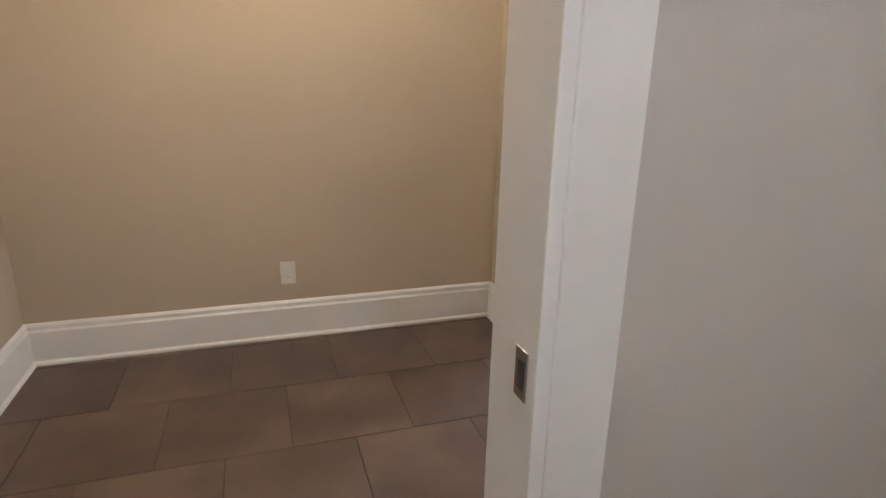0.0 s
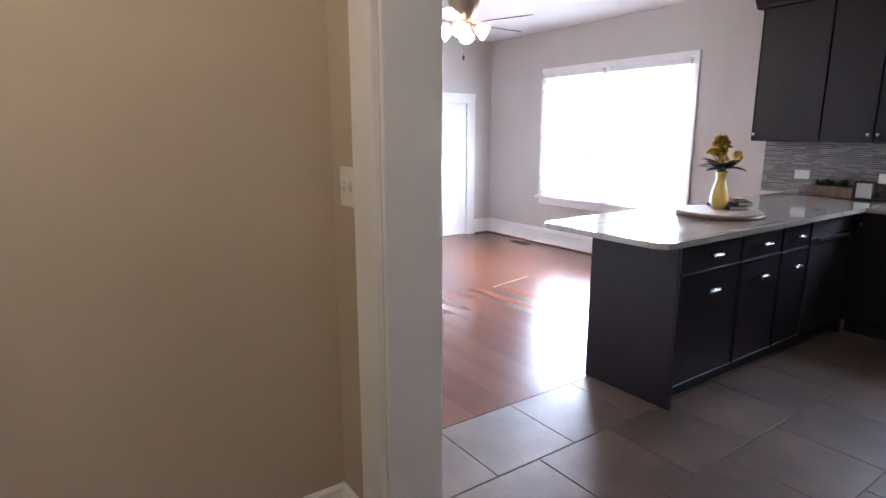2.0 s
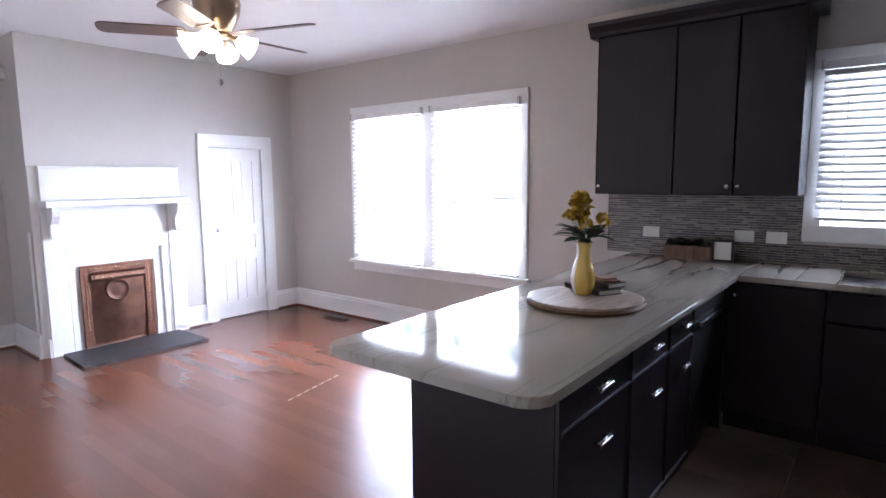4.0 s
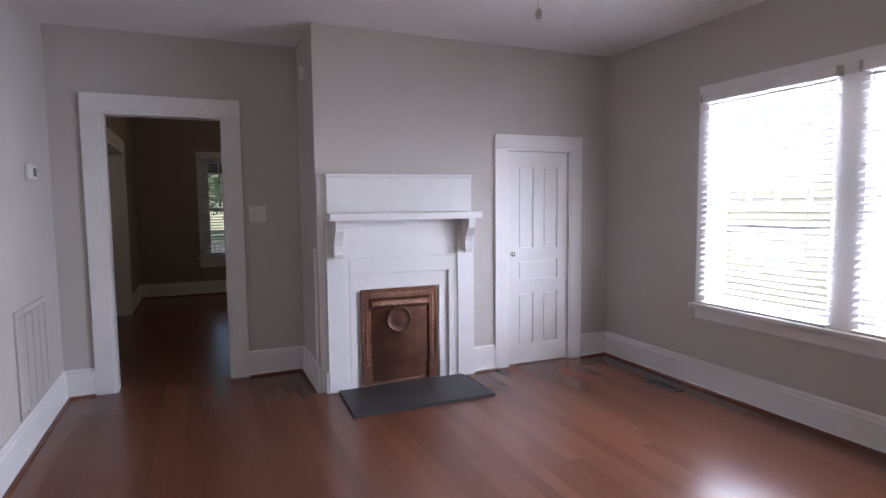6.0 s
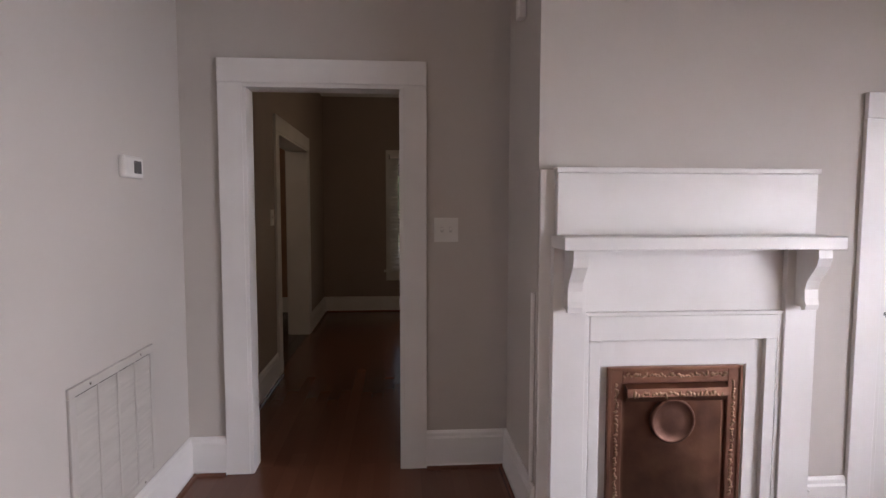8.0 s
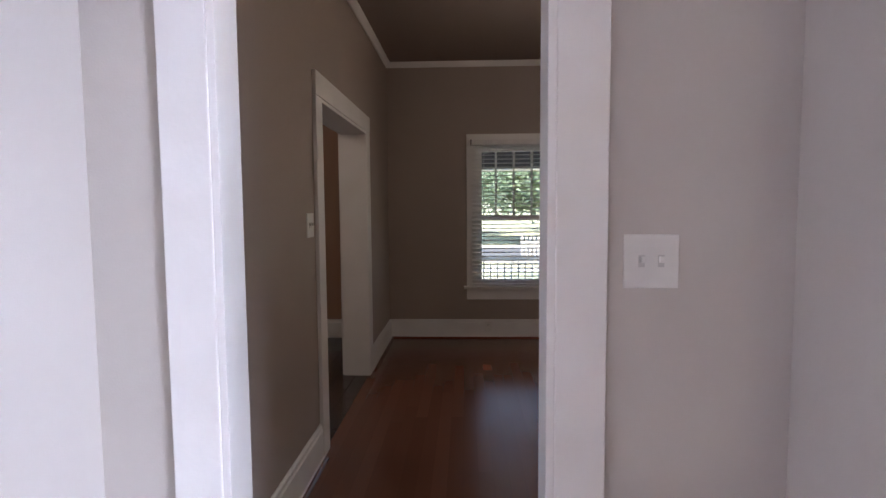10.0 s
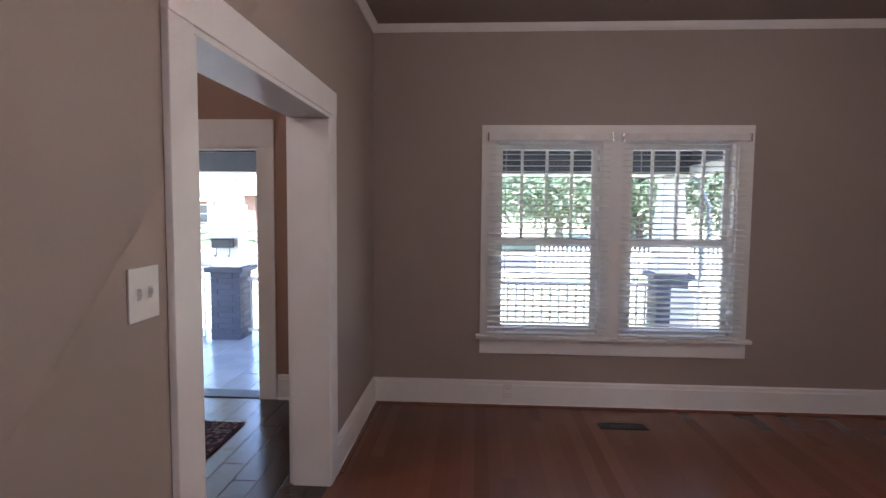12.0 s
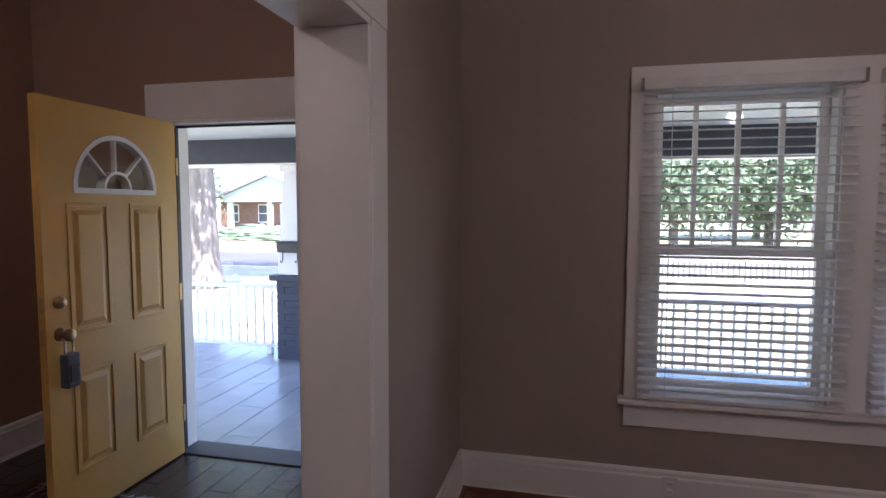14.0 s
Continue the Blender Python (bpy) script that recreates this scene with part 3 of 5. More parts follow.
th = thing("kitchen_sink", pose(3.955, 0.3, CT - 0.03), "stainless steel undermount kitchen sink", "sink")
part("bowl", boxes((-0.235, 0.235, -0.335, -0.33, -0.19, 0.0), (-0.235, 0.235, 0.33, 0.335, -0.19, 0), (-0.235, -0.23, -0.33, 0.33, -0.19, 0), (0.23, 0.235, -0.33, 0.33, -0.19, 0), (-0.235, 0.235, -0.335, 0.335, -0.195, -0.19)), STEEL, th)
th = thing("kitchen_faucet", pose(4.20, 0.28, CT), "chrome gooseneck kitchen faucet", "faucet")
part("base", lathe([(0.028, 0), (0.028, 0.012), (0.018, 0.03), (0.016, 0.12)], 18), STEEL, th, smooth=True)


def tube(name, points, r, material, parent=None, label="", res=6):
    cu = bpy.data.curves.new(name, "CURVE")
    cu.dimensions, cu.bevel_depth, cu.bevel_resolution = "3D", r, 2
    sp = cu.splines.new("POLY")
    sp.points.add(len(points) - 1)
    for p, q in zip(sp.points, points):
        p.co = (*q, 1)
    tmp = bpy.data.objects.new(name, cu)
    me = bpy.data.meshes.new_from_object(tmp)
    me.materials.append(material)
    for p in me.polygons:
        p.use_smooth = True
    bpy.data.objects.remove(tmp)
    ob = new(name, me)
    ob.parent = parent
    return tagged(ob, label)


arc = [(0, 0, 0.12)] + [(-0.08 + 0.08 * math.cos(radians(a)), 0, 0.26 + 0.08 * math.sin(radians(a))) for a in range(0, 181, 15)] + [(-0.16, 0, 0.2)]
tube("spout", arc, 0.011, STEEL, th)
part("lever", boxes((-0.008, 0.008, 0.012, 0.075, 0.08, 0.094), bevel=0.003), STEEL, th)

# upper cabinets
th = thing("upper_cabinet", east(3.925, 2.06, 1.355), "dark espresso upper cabinet with crown and three doors", "cabinet")
part("body", boxes((0.002, 1.198, 0.022, 0.374, 0, 1.04)), ESPRESSO, th)
for x, w, kx in ((0.0, 0.51, 0.03), (0.51, 0.35, 0.32), (0.86, 0.34, 0.03)):
    d = panel_door(th, "door", pose(x + 0.003, 0, 0.003), w - 0.006, 1.03)
    round_knob(d, kx, 0.05)
crown = [(0.0, 1.035), (-0.012, 1.04), (-0.02, 1.06), (-0.05, 1.10), (-0.055, 1.125), (0.374, 1.125), (0.374, 1.041)]
part("crown", extrude(crown, -0.055, 1.255, "x"), ESPRESSO, th, "dark stepped crown moulding")

# mosaic backsplash
mos = bpy.data.materials.new("mosaic_glass")
mos.use_nodes = True
nt = mos.node_tree
geo, ramp = nt.nodes.new("ShaderNodeNewGeometry"), nt.nodes.new("ShaderNodeValToRGB")
ramp.color_ramp.interpolation = "CONSTANT"
els = ramp.color_ramp.elements
els[0].color, els[1].color = (0.075, 0.062, 0.058, 1), (0.115, 0.095, 0.085, 1)
els[1].position = 0.25
for p, c in ((0.45, (0.17, 0.145, 0.125, 1)), (0.62, (0.09, 0.08, 0.08, 1)), (0.84, (0.22, 0.19, 0.17, 1))):
    els.new(p).color = c
nt.links.new(geo.outputs["Random Per Island"], ramp.inputs[0])
nt.links.new(ramp.outputs[0], nt.nodes["Principled BSDF"].inputs["Base Color"])
nt.nodes["Principled BSDF"].inputs["Roughness"].default_value = 0.2
th = thing("backsplash", east(XE - 0.001, 2.11, CT), "grey brown glass and stone mosaic strip backsplash", "backsplash")
part("grout_bed", boxes((0, 2.9, -0.006, 0, 0, 0.13), (0, 1.25, -0.006, 0, 0.13, 0.436)), mat("pale_grout", (0.46, 0.42, 0.39), 0.9), th)
verts, faces = [], []
rng = random.Random(3)
for row in range(27):
    z, x = 0.003 + row * 0.016, rng.uniform(-0.06, 0)
    end = 2.9 if row < 8 else 1.25
    while x < end:
        w = rng.choice((0.04, 0.05, 0.07, 0.10))
        a, b = max(x, 0), min(x + w, end) - 0.0018
        if b - a > 0.006:
            k = len(verts)
            d = -0.0095 - rng.uniform(0, 0.0015)
            verts += [(a, d, z), (b, d, z), (b, d, z + 0.0132), (a, d, z + 0.0132), (a, -0.006, z), (b, -0.006, z), (b, -0.006, z + 0.0132), (a, -0.006, z + 0.0132)]
            faces += [(k, k + 1, k + 2, k + 3), (k, k + 4, k + 5, k + 1), (k + 1, k + 5, k + 6, k + 2), (k + 2, k + 6, k + 7, k + 3), (k + 3, k + 7, k + 4, k)]
        x += w
me = bpy.data.meshes.new("mosaic_strip")
me.from_pydata(verts, [], faces)
me.materials.append(mos)
st = part("mosaic_strip", me, None, th)
tagged(st, kind="stuff")


SLOT_SHADE = mat("grey_slot_shade", (0.56, 0.55, 0.53), 0.5)


def wall_plate(name, m, w, h, kind, label, category):
    """A switch or socket plate, face towards local -y, centred."""
    th = thing(name, m, label, category)
    part("plate", boxes((-w / 2, w / 2, -0.006, 0, -h / 2, h / 2), bevel=0.002), PLASTIC, th)
    n = {"outlet": 1, "outlet2": 2, "switch": 1, "switch2": 2, "wide": 1}[kind]
    for i in range(n):
        x = (i - (n - 1) / 2) * 0.046
        if kind.startswith("outlet"):
            for dz in (-0.02, 0.02):
                part("socket", boxes((x - 0.015, x + 0.015, -0.009, -0.005, dz - 0.013, dz + 0.013), bevel=0.003), PLASTIC, th)
                part("slot", boxes((x - 0.007, x - 0.005, -0.0094, -0.0088, dz - 0.005, dz + 0.005), (x + 0.005, x + 0.007, -0.0094, -0.0088, dz - 0.005, dz + 0.005)), BLACK, th)
        elif kind.startswith("switch"):
            # grey block paints the shadow round the toggle
            part("slot", boxes((x - 0.0075, x + 0.0075, -0.0068, -0.0055, -0.014, 0.015)), SLOT_SHADE, th)
            part("toggle", boxes((x - 0.005, x + 0.005, -0.017, -0.005, -0.003, 0.012), bevel=0.002), PLASTIC, th)
    return th


for y in (1.786, 1.186, 1.003):
    wall_plate("outlet", east(XE - 0.011, y, 1.08), 0.115, 0.075, "wide", "white sideways outlet plate on the mosaic backsplash", "outlet")
wall_plate("outlet", north(-1.306, HALLY, 0.355), 0.075, 0.12, "outlet", "white duplex outlet above the hall baseboard", "outlet")
wall_plate("light_switch", east(-0.172, 1.15, 1.268), 0.10, 0.12, "switch2", "white double switch plate beside the kitchen opening", "switch")
wall_plate("light_switch", north(1.372, YA, 1.31), 0.13, 0.13, "switch2", "white double switch plate beside the doorway", "switch")
wall_plate("light_switch", west(XW2, 8.23, 1.345), 0.125, 0.13, "switch2", "white double switch plate beside the entry opening", "switch")
wall_plate("outlet", north(1.17, YF - 0.022, 0.125), 0.075, 0.11, "outlet", "white outlet set in the front room baseboard", "outlet")

wall_plate("outlet", east(XE - 0.0215, 3.455, 0.085), 0.115, 0.075, "wide", "white sideways outlet plate set in the dining room baseboard", "outlet")

# kitchen window with blind
th = thing("window_3", east(XE, 0), "white kitchen window over the sink with blind", "window", "", "structure")
part("window_frame", boxes((-0.87, -0.78, -0.024, 0, 1.17, 2.09), (0.42, 0.51, -0.024, 0, 1.17, 2.09), (-0.87, 0.51, -0.026, 0, 2.09, 2.20), (-0.87, 0.51, -0.026, 0, 1.07, 1.17), bevel=0.003), WHITE, th)
sash(th, -0.765, 0.405, 0.09, 1.63, 2.075)
sash(th, -0.765, 0.405, 0.05, 1.185, 1.665)
blind(east(XE, 0), -0.81, 0.45, 1.20, 2.13, y=-0.07, tilt=48, label="white slatted blind closed over the kitchen window")

# things on the counters
WOOD = mat("walnut_wood", (0.20, 0.11, 0.06), 0.4, color2=(0.10, 0.05, 0.03), scale=6, stretch=(1, 6, 1), bump=0.08)
th = thing("round_tray", pose(2.50, 1.475, CT), "round whitewashed wooden tray with dark rim", "tray")
part("board", lathe([(0.225, 0.012), (0.245, 0.014), (0.248, 0.03), (0.24, 0.033), (0.0005, 0.033)], 48), mat("whitewashed_wood", (0.52, 0.45, 0.38), 0.55, color2=(0.36, 0.29, 0.23), scale=6, stretch=(1, 7, 1), bump=0.1), th, smooth=False)
part("rim", lathe([(0.21, 0.0), (0.252, 0.002), (0.256, 0.012), (0.252, 0.022), (0.2495, 0.022), (0.2495, 0.012), (0.21, 0.011)], 48), WOOD, th, "dark wood rim")
th = thing("flower_vase", pose(2.53, 1.50, CT + 0.033) @ Matrix.Diagonal((0.92, 0.92, 0.9, 1)), "slender yellow ceramic vase with a white side", "vase")
YV = mat("yellow_glaze", (0.72, 0.50, 0.12), 0.18, color2=(0.66, 0.45, 0.10), scale=4, coat=0.4)
WV = mat("white_glaze", (0.80, 0.78, 0.76), 0.2, scale=4)


def vase_side(white):
    bm = lathe([(0.034, 0), (0.045, 0.01), (0.056, 0.05), (0.058, 0.085), (0.050, 0.13), (0.036, 0.18), (0.030, 0.215), (0.034, 0.245), (0.044, 0.262), (0.040, 0.262), (0.030, 0.245), (0.026, 0.215), (0.026, 0.19)], 36)
    gone = []
    for f in bm.faces:
        c = f.calc_center_median()
        if (abs(math.degrees(math.atan2(c.y, c.x)) - 112) < 52) != white:
            gone.append(f)
    bmesh.ops.delete(bm, geom=gone, context="FACES")
    return bm


part("body", vase_side(False), YV, th, smooth=True)
part("white_side", vase_side(True), WV, th, "white glazed side", True)
th = thing("flower_bouquet", pose(2.53, 1.50, CT + 0.033 + 0.17), "bunch of yellow flowers with grey green leaves", "flowers")
PETAL = mat("yellow_petals", (0.70, 0.50, 0.08), 0.7, color2=(0.55, 0.36, 0.04), scale=40, spread=0.25)
LEAF = mat("grey_green_leaf", (0.10, 0.14, 0.09), 0.6, color2=(0.06, 0.10, 0.05), scale=20, spread=0.3)
rng = random.Random(8)


def bloom_mesh():
    bm = bmesh.new()
    for k in range(34):
        a, e = rng.uniform(0, 6.28), rng.uniform(-0.5, 1.5)
        d = Vector((math.cos(a) * math.cos(e), math.sin(a) * math.cos(e), math.sin(e)))
        s = d.orthogonal().normalized() * 0.009
        p, q = d * 0.008, d * rng.uniform(0.024, 0.036)
        vs = [bm.verts.new(v) for v in (p, (p + q) / 2 + s, q, (p + q) / 2 - s)]
        bm.faces.new(vs)
    bmesh.ops.solidify(bm, geom=bm.faces[:], thickness=0.001)
    return mesh_of("bloom", bm, PETAL)


def leaf_mesh(l, w):
    bm = bmesh.new()
    rows = [(0, 0.001), (0.25, 0.8), (0.5, 1), (0.75, 0.7), (1, 0.02)]
    vs = [[bm.verts.new((s * w * k, l * u, -0.25 * l * u * u + 0.1 * w * abs(s))) for s in (-1, 0, 1)] for u, k in rows]
    for a, b in zip(vs, vs[1:]):
        for i in (0, 1):
            bm.faces.new((a[i], a[i + 1], b[i + 1], b[i]))
    bmesh.ops.solidify(bm, geom=bm.faces[:], thickness=0.0008)
    return mesh_of("leaf", bm, LEAF)


blooms, leaves = [bloom_mesh() for _ in range(3)], [leaf_mesh(0.10, 0.022), leaf_mesh(0.07, 0.018)]
for i in range(20):
    a, r, z = rng.uniform(0, 6.28), rng.uniform(0.0, 0.06), rng.uniform(0.16, 0.275)
    x, y = r * math.cos(a) - 0.008, r * math.sin(a) + 0.014
    part("bloom", blooms[i % 3], None, th, m=pose(x, y, z - r * 0.5, rng.uniform(-30, 30), rng.uniform(-30, 30), rng.uniform(0, 360)) @ Matrix.Scale(rng.uniform(1.0, 1.35), 4))
    tube("stem", [(0.012 * math.cos(a), 0.012 * math.sin(a), 0.0), (0.5 * x, 0.5 * y, z * 0.6), (x, y, z - r * 0.5)], 0.0016, LEAF, th)
for i, (a, z) in enumerate(((-40, 0.17), (-60, 0.15))):
    part("bloom", blooms[i], None, th, m=pose(0.085 * math.cos(radians(a)), 0.085 * math.sin(radians(a)), z, 20, 0, a))
for i in range(30):
    a = i * 0.73 + rng.uniform(0, 0.5)
    part("leaf", leaves[i % 2], None, th, m=pose(0.022 * math.cos(a), 0.022 * math.sin(a), rng.uniform(0.07, 0.115), rng.uniform(-5, 40), rng.uniform(-20, 20), math.degrees(a) - 90) @ Matrix.Scale(1.15, 4))
PAGES = mat("book_pages", (0.62, 0.56, 0.48), 0.85, scale=40, stretch=(1, 1, 12))


def book(m, l, w, t, cover, label):
    th = thing("book", m, label, "book", "books on the tray")
    part("cover", boxes((-l / 2, l / 2, -w / 2, w / 2, 0, 0.003), (-l / 2, l / 2, -w / 2, w / 2, t - 0.003, t), (-l / 2, l / 2, w / 2 - 0.004, w / 2, 0.003, t - 0.003), bevel=0.001), cover, th)
    part("pages", boxes((-l / 2 + 0.005, l / 2 - 0.005, -w / 2 + 0.005, w / 2 - 0.0045, 0.0035, t - 0.0035)), PAGES, th)
    return th


CLOTH = mat("dark_plum_cover", (0.035, 0.022, 0.026), 0.55, color2=(0.025, 0.016, 0.02), scale=30, bump=0.15)
book(pose(2.635, 1.50, CT + 0.0335, 0, 0, 62), 0.25, 0.13, 0.024, CLOTH, "closed dark plum book lying on the tray")
book(pose(2.655, 1.445, CT + 0.058, 0, 0, 70), 0.135, 0.115, 0.022, CLOTH, "small dark book on top of another book")
th = thing("folded_cloth", pose(2.655, 1.44, CT + 0.0805, 0, 0, 55), "folded brown cloth on a small dark book", "cloth")
part("fold", boxes((-0.05, 0.045, -0.04, 0.04, 0, 0.009), (-0.03, 0.05, -0.035, 0.035, 0.0095, 0.018), bevel=0.004), mat("brown_cloth", (0.26, 0.14, 0.09), 0.85, color2=(0.18, 0.09, 0.06), scale=30, bump=0.3), th)
th = thing("plant_box", pose(4.18, 1.50, CT), "low brown wooden box with small dark plants", "plant box")
part("box", boxes((-0.05, 0.05, -0.15, 0.15, 0, 0.09), bevel=0.004), WOOD, th)
for i in range(40):
    part("leaf", leaves[1], None, th, m=pose(rng.uniform(-0.03, 0.03), rng.uniform(-0.13, 0.13), 0.085, rng.uniform(20, 80), 0, rng.uniform(0, 360)))
th = thing("picture_frame", pose(4.14, 1.28, CT, 0, 0, -80) , "small dark frame with a pale card", "picture frame")
part("frame", boxes((-0.065, 0.065, -0.008, 0.008, 0, 0.016), (-0.065, 0.065, -0.008, 0.008, 0.129, 0.145), (-0.065, -0.049, -0.008, 0.008, 0.016, 0.129), (0.049, 0.065, -0.008, 0.008, 0.016, 0.129), bevel=0.002), BLACK, th)
part("card", boxes((-0.049, 0.049, -0.002, 0.004, 0.016, 0.129)), PLASTIC, th, "pale paper card")
part("stand", boxes((-0.012, 0.012, 0.008, 0.05, 0, 0.006), (-0.012, 0.012, 0.008, 0.014, 0.006, 0.1)), BLACK, th)

# ---- dining room things ----
MX0, MX1 = 1.765, 2.94
th = thing("fireplace_mantel", pose((MX0 + MX1) / 2, YB, 0), "white painted wooden mantel with bracketed shelf", "fireplace mantel")
W = (MX1 - MX0) / 2
part("overmantel", boxes((-W + 0.014, W - 0.018, -0.05, 0, 1.315, 1.575), bevel=0.003), WHITE, th)
part("overmantel_cap", boxes((-W + 0.008, W - 0.012, -0.062, 0, 1.576, 1.598), bevel=0.004), WHITE, th)
part("shelf", boxes((-W + 0.0, W + 0.0, -0.21, 0, 1.262, 1.314), bevel=0.004), WHITE, th)
part("frieze", boxes((-W + 0.145, W - 0.145, -0.03, 0, 0.985, 1.261), bevel=0.002), WHITE, th)
part("frieze_bead", boxes((-W + 0.145, W - 0.145, -0.047, 0, 0.968, 0.984), bevel=0.003), WHITE, th)
for s in (-1, 1):
    a, b = sorted((s * W, s * (W - 0.143)))
    part("pilaster", boxes((a, b, -0.055, 0, 0, 1.261), bevel=0.003), WHITE, th)
    a, b = sorted((s * (W - 0.144), s * (W - 0.165)))
    part("pilaster_bead", boxes((a, b, -0.042, 0, 0, 0.967), bevel=0.003), WHITE, th)
    prof = [(-0.056, 1.261), (-0.185, 1.261), (-0.188, 1.225), (-0.178, 1.19), (-0.155, 1.16), (-0.128, 1.125), (-0.116, 1.085), (-0.118, 1.045), (-0.125, 1.02), (-0.12, 1.0), (-0.1, 0.995), (-0.095, 1.01), (-0.056, 1.01)]
    c = s * (W - 0.075)
    part("bracket", extrude([(y, z) for y, z in prof], c - 0.03, c + 0.03, "x"), WHITE, th, "scrolled white bracket")
part("backing_board", boxes((-W - 0.05, -W + 0.02, -0.014, 0, 0, 1.59), bevel=0.002), WHITE, th)
part("side_bead", boxes((-W - 0.072, -W - 0.0555, 0.03, 0.048, 0.212, 1.06), bevel=0.003), WHITE, th)
part("surround_board", boxes((-W + 0.166, W - 0.166, -0.045, 0, 0.86, 0.967), bevel=0.003), WHITE, th)
IN = 0.30
for s in (-1, 1):
    a, b = sorted((s * (W - 0.166), s * (W - 0.215)))
    part("surround_side", boxes((a, b, -0.04, 0, 0, 0.859), bevel=0.003), WHITE, th)
for r in ((-W + 0.216, -IN, -0.016, 0, 0, 0.859), (IN, W - 0.216, -0.016, 0, 0, 0.859), (-IN, IN, -0.016, 0, 0.742, 0.859)):
    part("surround_inner", boxes(r), WHITE, th)
for s in (-1, 1):
    part("plinth_block", boxes((s * W - 0.02 if s < 0 else W + 0.0005, s * W - 0.0005 if s < 0 else W + 0.02, -0.05, 0, 0, 0.16), bevel=0.002), WHITE, th)

th = thing("fireplace_cover", pose(2.316, YB - 0.016, 0.0), "embossed copper fireplace summer cover with floral frame", "fireplace cover")
cw = 0.299
part("frame", boxes((-cw, -cw + 0.062, -0.03, 0, 0.022, 0.742), (cw - 0.062, cw, -0.03, 0, 0.022, 0.742), (-cw + 0.062, cw - 0.062, -0.03, 0, 0.672, 0.742), bevel=0.004), COPPER, th)
part("frame_edge", boxes((-cw - 0.004, -cw + 0.012, -0.037, -0.0305, 0.022, 0.745), (cw - 0.012, cw + 0.004, -0.037, -0.0305, 0.022, 0.745), (-cw + 0.012, cw - 0.012, -0.037, -0.0305, 0.73, 0.745), bevel=0.003), COPPER, th)
GILT = mat("rubbed_copper_relief", (0.44, 0.28, 0.19), 0.35, metal=0.9, color2=(0.4, 0.24, 0.16), scale=20)
rng = random.Random(4)


def relief(n, x0, x1, z0, z1, y, big=0.008):
    bm = bmesh.new()
    for i in range(n):
        u = (i + 0.5) / n
        x, z = x0 + (x1 - x0) * (u if x1 - x0 > z1 - z0 else 0.5), z0 + (z1 - z0) * (u if z1 - z0 >= x1 - x0 else 0.5)
        m = Matrix.Translation((x + rng.uniform(-1, 1) * 0.004, y, z + rng.uniform(-1, 1) * 0.006)) @ Euler((0, rng.uniform(0, 3), 0)).to_matrix().to_4x4() @ Matrix.Diagonal((rng.uniform(0.8, 1.8), 0.6, rng.uniform(0.6, 1), 1))
        bmesh.ops.create_icosphere(bm, subdivisions=1, radius=big, matrix=m)
    return bm


tagged(part("relief_band", relief(34, -0.235, 0.235, 0.7, 0.715, -0.031), GILT, th, "raised floral band", True), kind="stuff")
tagged(part("relief_band", relief(44, -cw + 0.026, -cw + 0.046, 0.16, 0.68, -0.031), GILT, th, "raised floral band", True), kind="stuff")
tagged(part("relief_band", relief(44, cw - 0.046, cw - 0.026, 0.16, 0.68, -0.031), GILT, th, "raised floral band", True), kind="stuff")
for a in (-cw - 0.004, cw - 0.07):
    part("foot_block", boxes((a, a + 0.074, -0.042, -0.0375, 0.022, 0.14), bevel=0.003), COPPER, th)
bm = bmesh.new()  # bowed sheet, dented
nx, nz = 24, 30
grid = [[bm.verts.new((-0.236 + 0.472 * i / nx, -0.012 - 0.016 * math.sin(math.pi * i / nx) - 0.005 * noise.noise((i * 0.22, j * 0.16, 3.1)), 0.022 + 0.648 * j / nz)) for i in range(nx + 1)] for j in range(nz + 1)]
for j in range(nz):
    for i in range(nx):
        bm.faces.new((grid[j][i], grid[j][i + 1], grid[j + 1][i + 1], grid[j + 1][i]))
bmesh.ops.solidify(bm, geom=bm.faces[:], thickness=0.002)
part("sheet", bm, COPPER, th, "dented copper sheet", True)
part("hood", extrude([(-0.02, 0.672), (-0.055, 0.655), (-0.06, 0.62), (-0.04, 0.595), (-0.018, 0.592)], -0.225, 0.225, "x"), COPPER, th, "raised hood lip")
tagged(part("hood_relief", relief(26, -0.2, 0.2, 0.615, 0.645, -0.057, 0.011), GILT, th, "raised floral hood band", True), kind="stuff")
DULL = mat("dull_dark_copper", (0.17, 0.085, 0.06), 0.5, metal=0.85, color2=(0.12, 0.06, 0.045), scale=14, bump=0.1)
part("medallion", lathe([(0.1, 0), (0.1, -0.016), (0.094, -0.022), (0.086, -0.018), (0.08, -0.012), (0.05, -0.015), (0.01, -0.017)], 48, "y", (-0.012, -0.024, 0.505)), DULL, th, "round flue medallion", True)

th = thing("hearth", pose(2.32, 5.60, 0.0), "dark painted slate hearth slab on the boards", "hearth")
part("slab", extrude([(-0.515, -0.285), (0.515, -0.285), (0.50, 0.245), (-0.49, 0.245)], 0.002, 0.022, "z"), SLATE, th)

# closet door
dw, dh = CL1 - CL0 - 0.046, CLH - 0.034
th = thing("closet_door", pose(CL0 + 0.023, YB + 0.012, 0.012), "white five-panel wooden closet door, closed", "door")
bm = boxes((0, dw, 0.0045, 0.036, 0, dh))
st = 0.1
m0, m1 = dw / 2 - 0.05, dw / 2 + 0.05
for r in ((0, st, 0, dh), (dw - st, dw, 0, dh), (m0, m1, 0.17, 0.605), (m0, m1, 0.985, 1.665), (st, dw - st, 0, 0.17), (st, dw - st, 0.605, 0.72), (st, dw - st, 0.88, 0.985), (st, dw - st, 1.665, dh)):
    box(bm, r[0], r[1], -0.004, 0.0046, r[2], r[3])
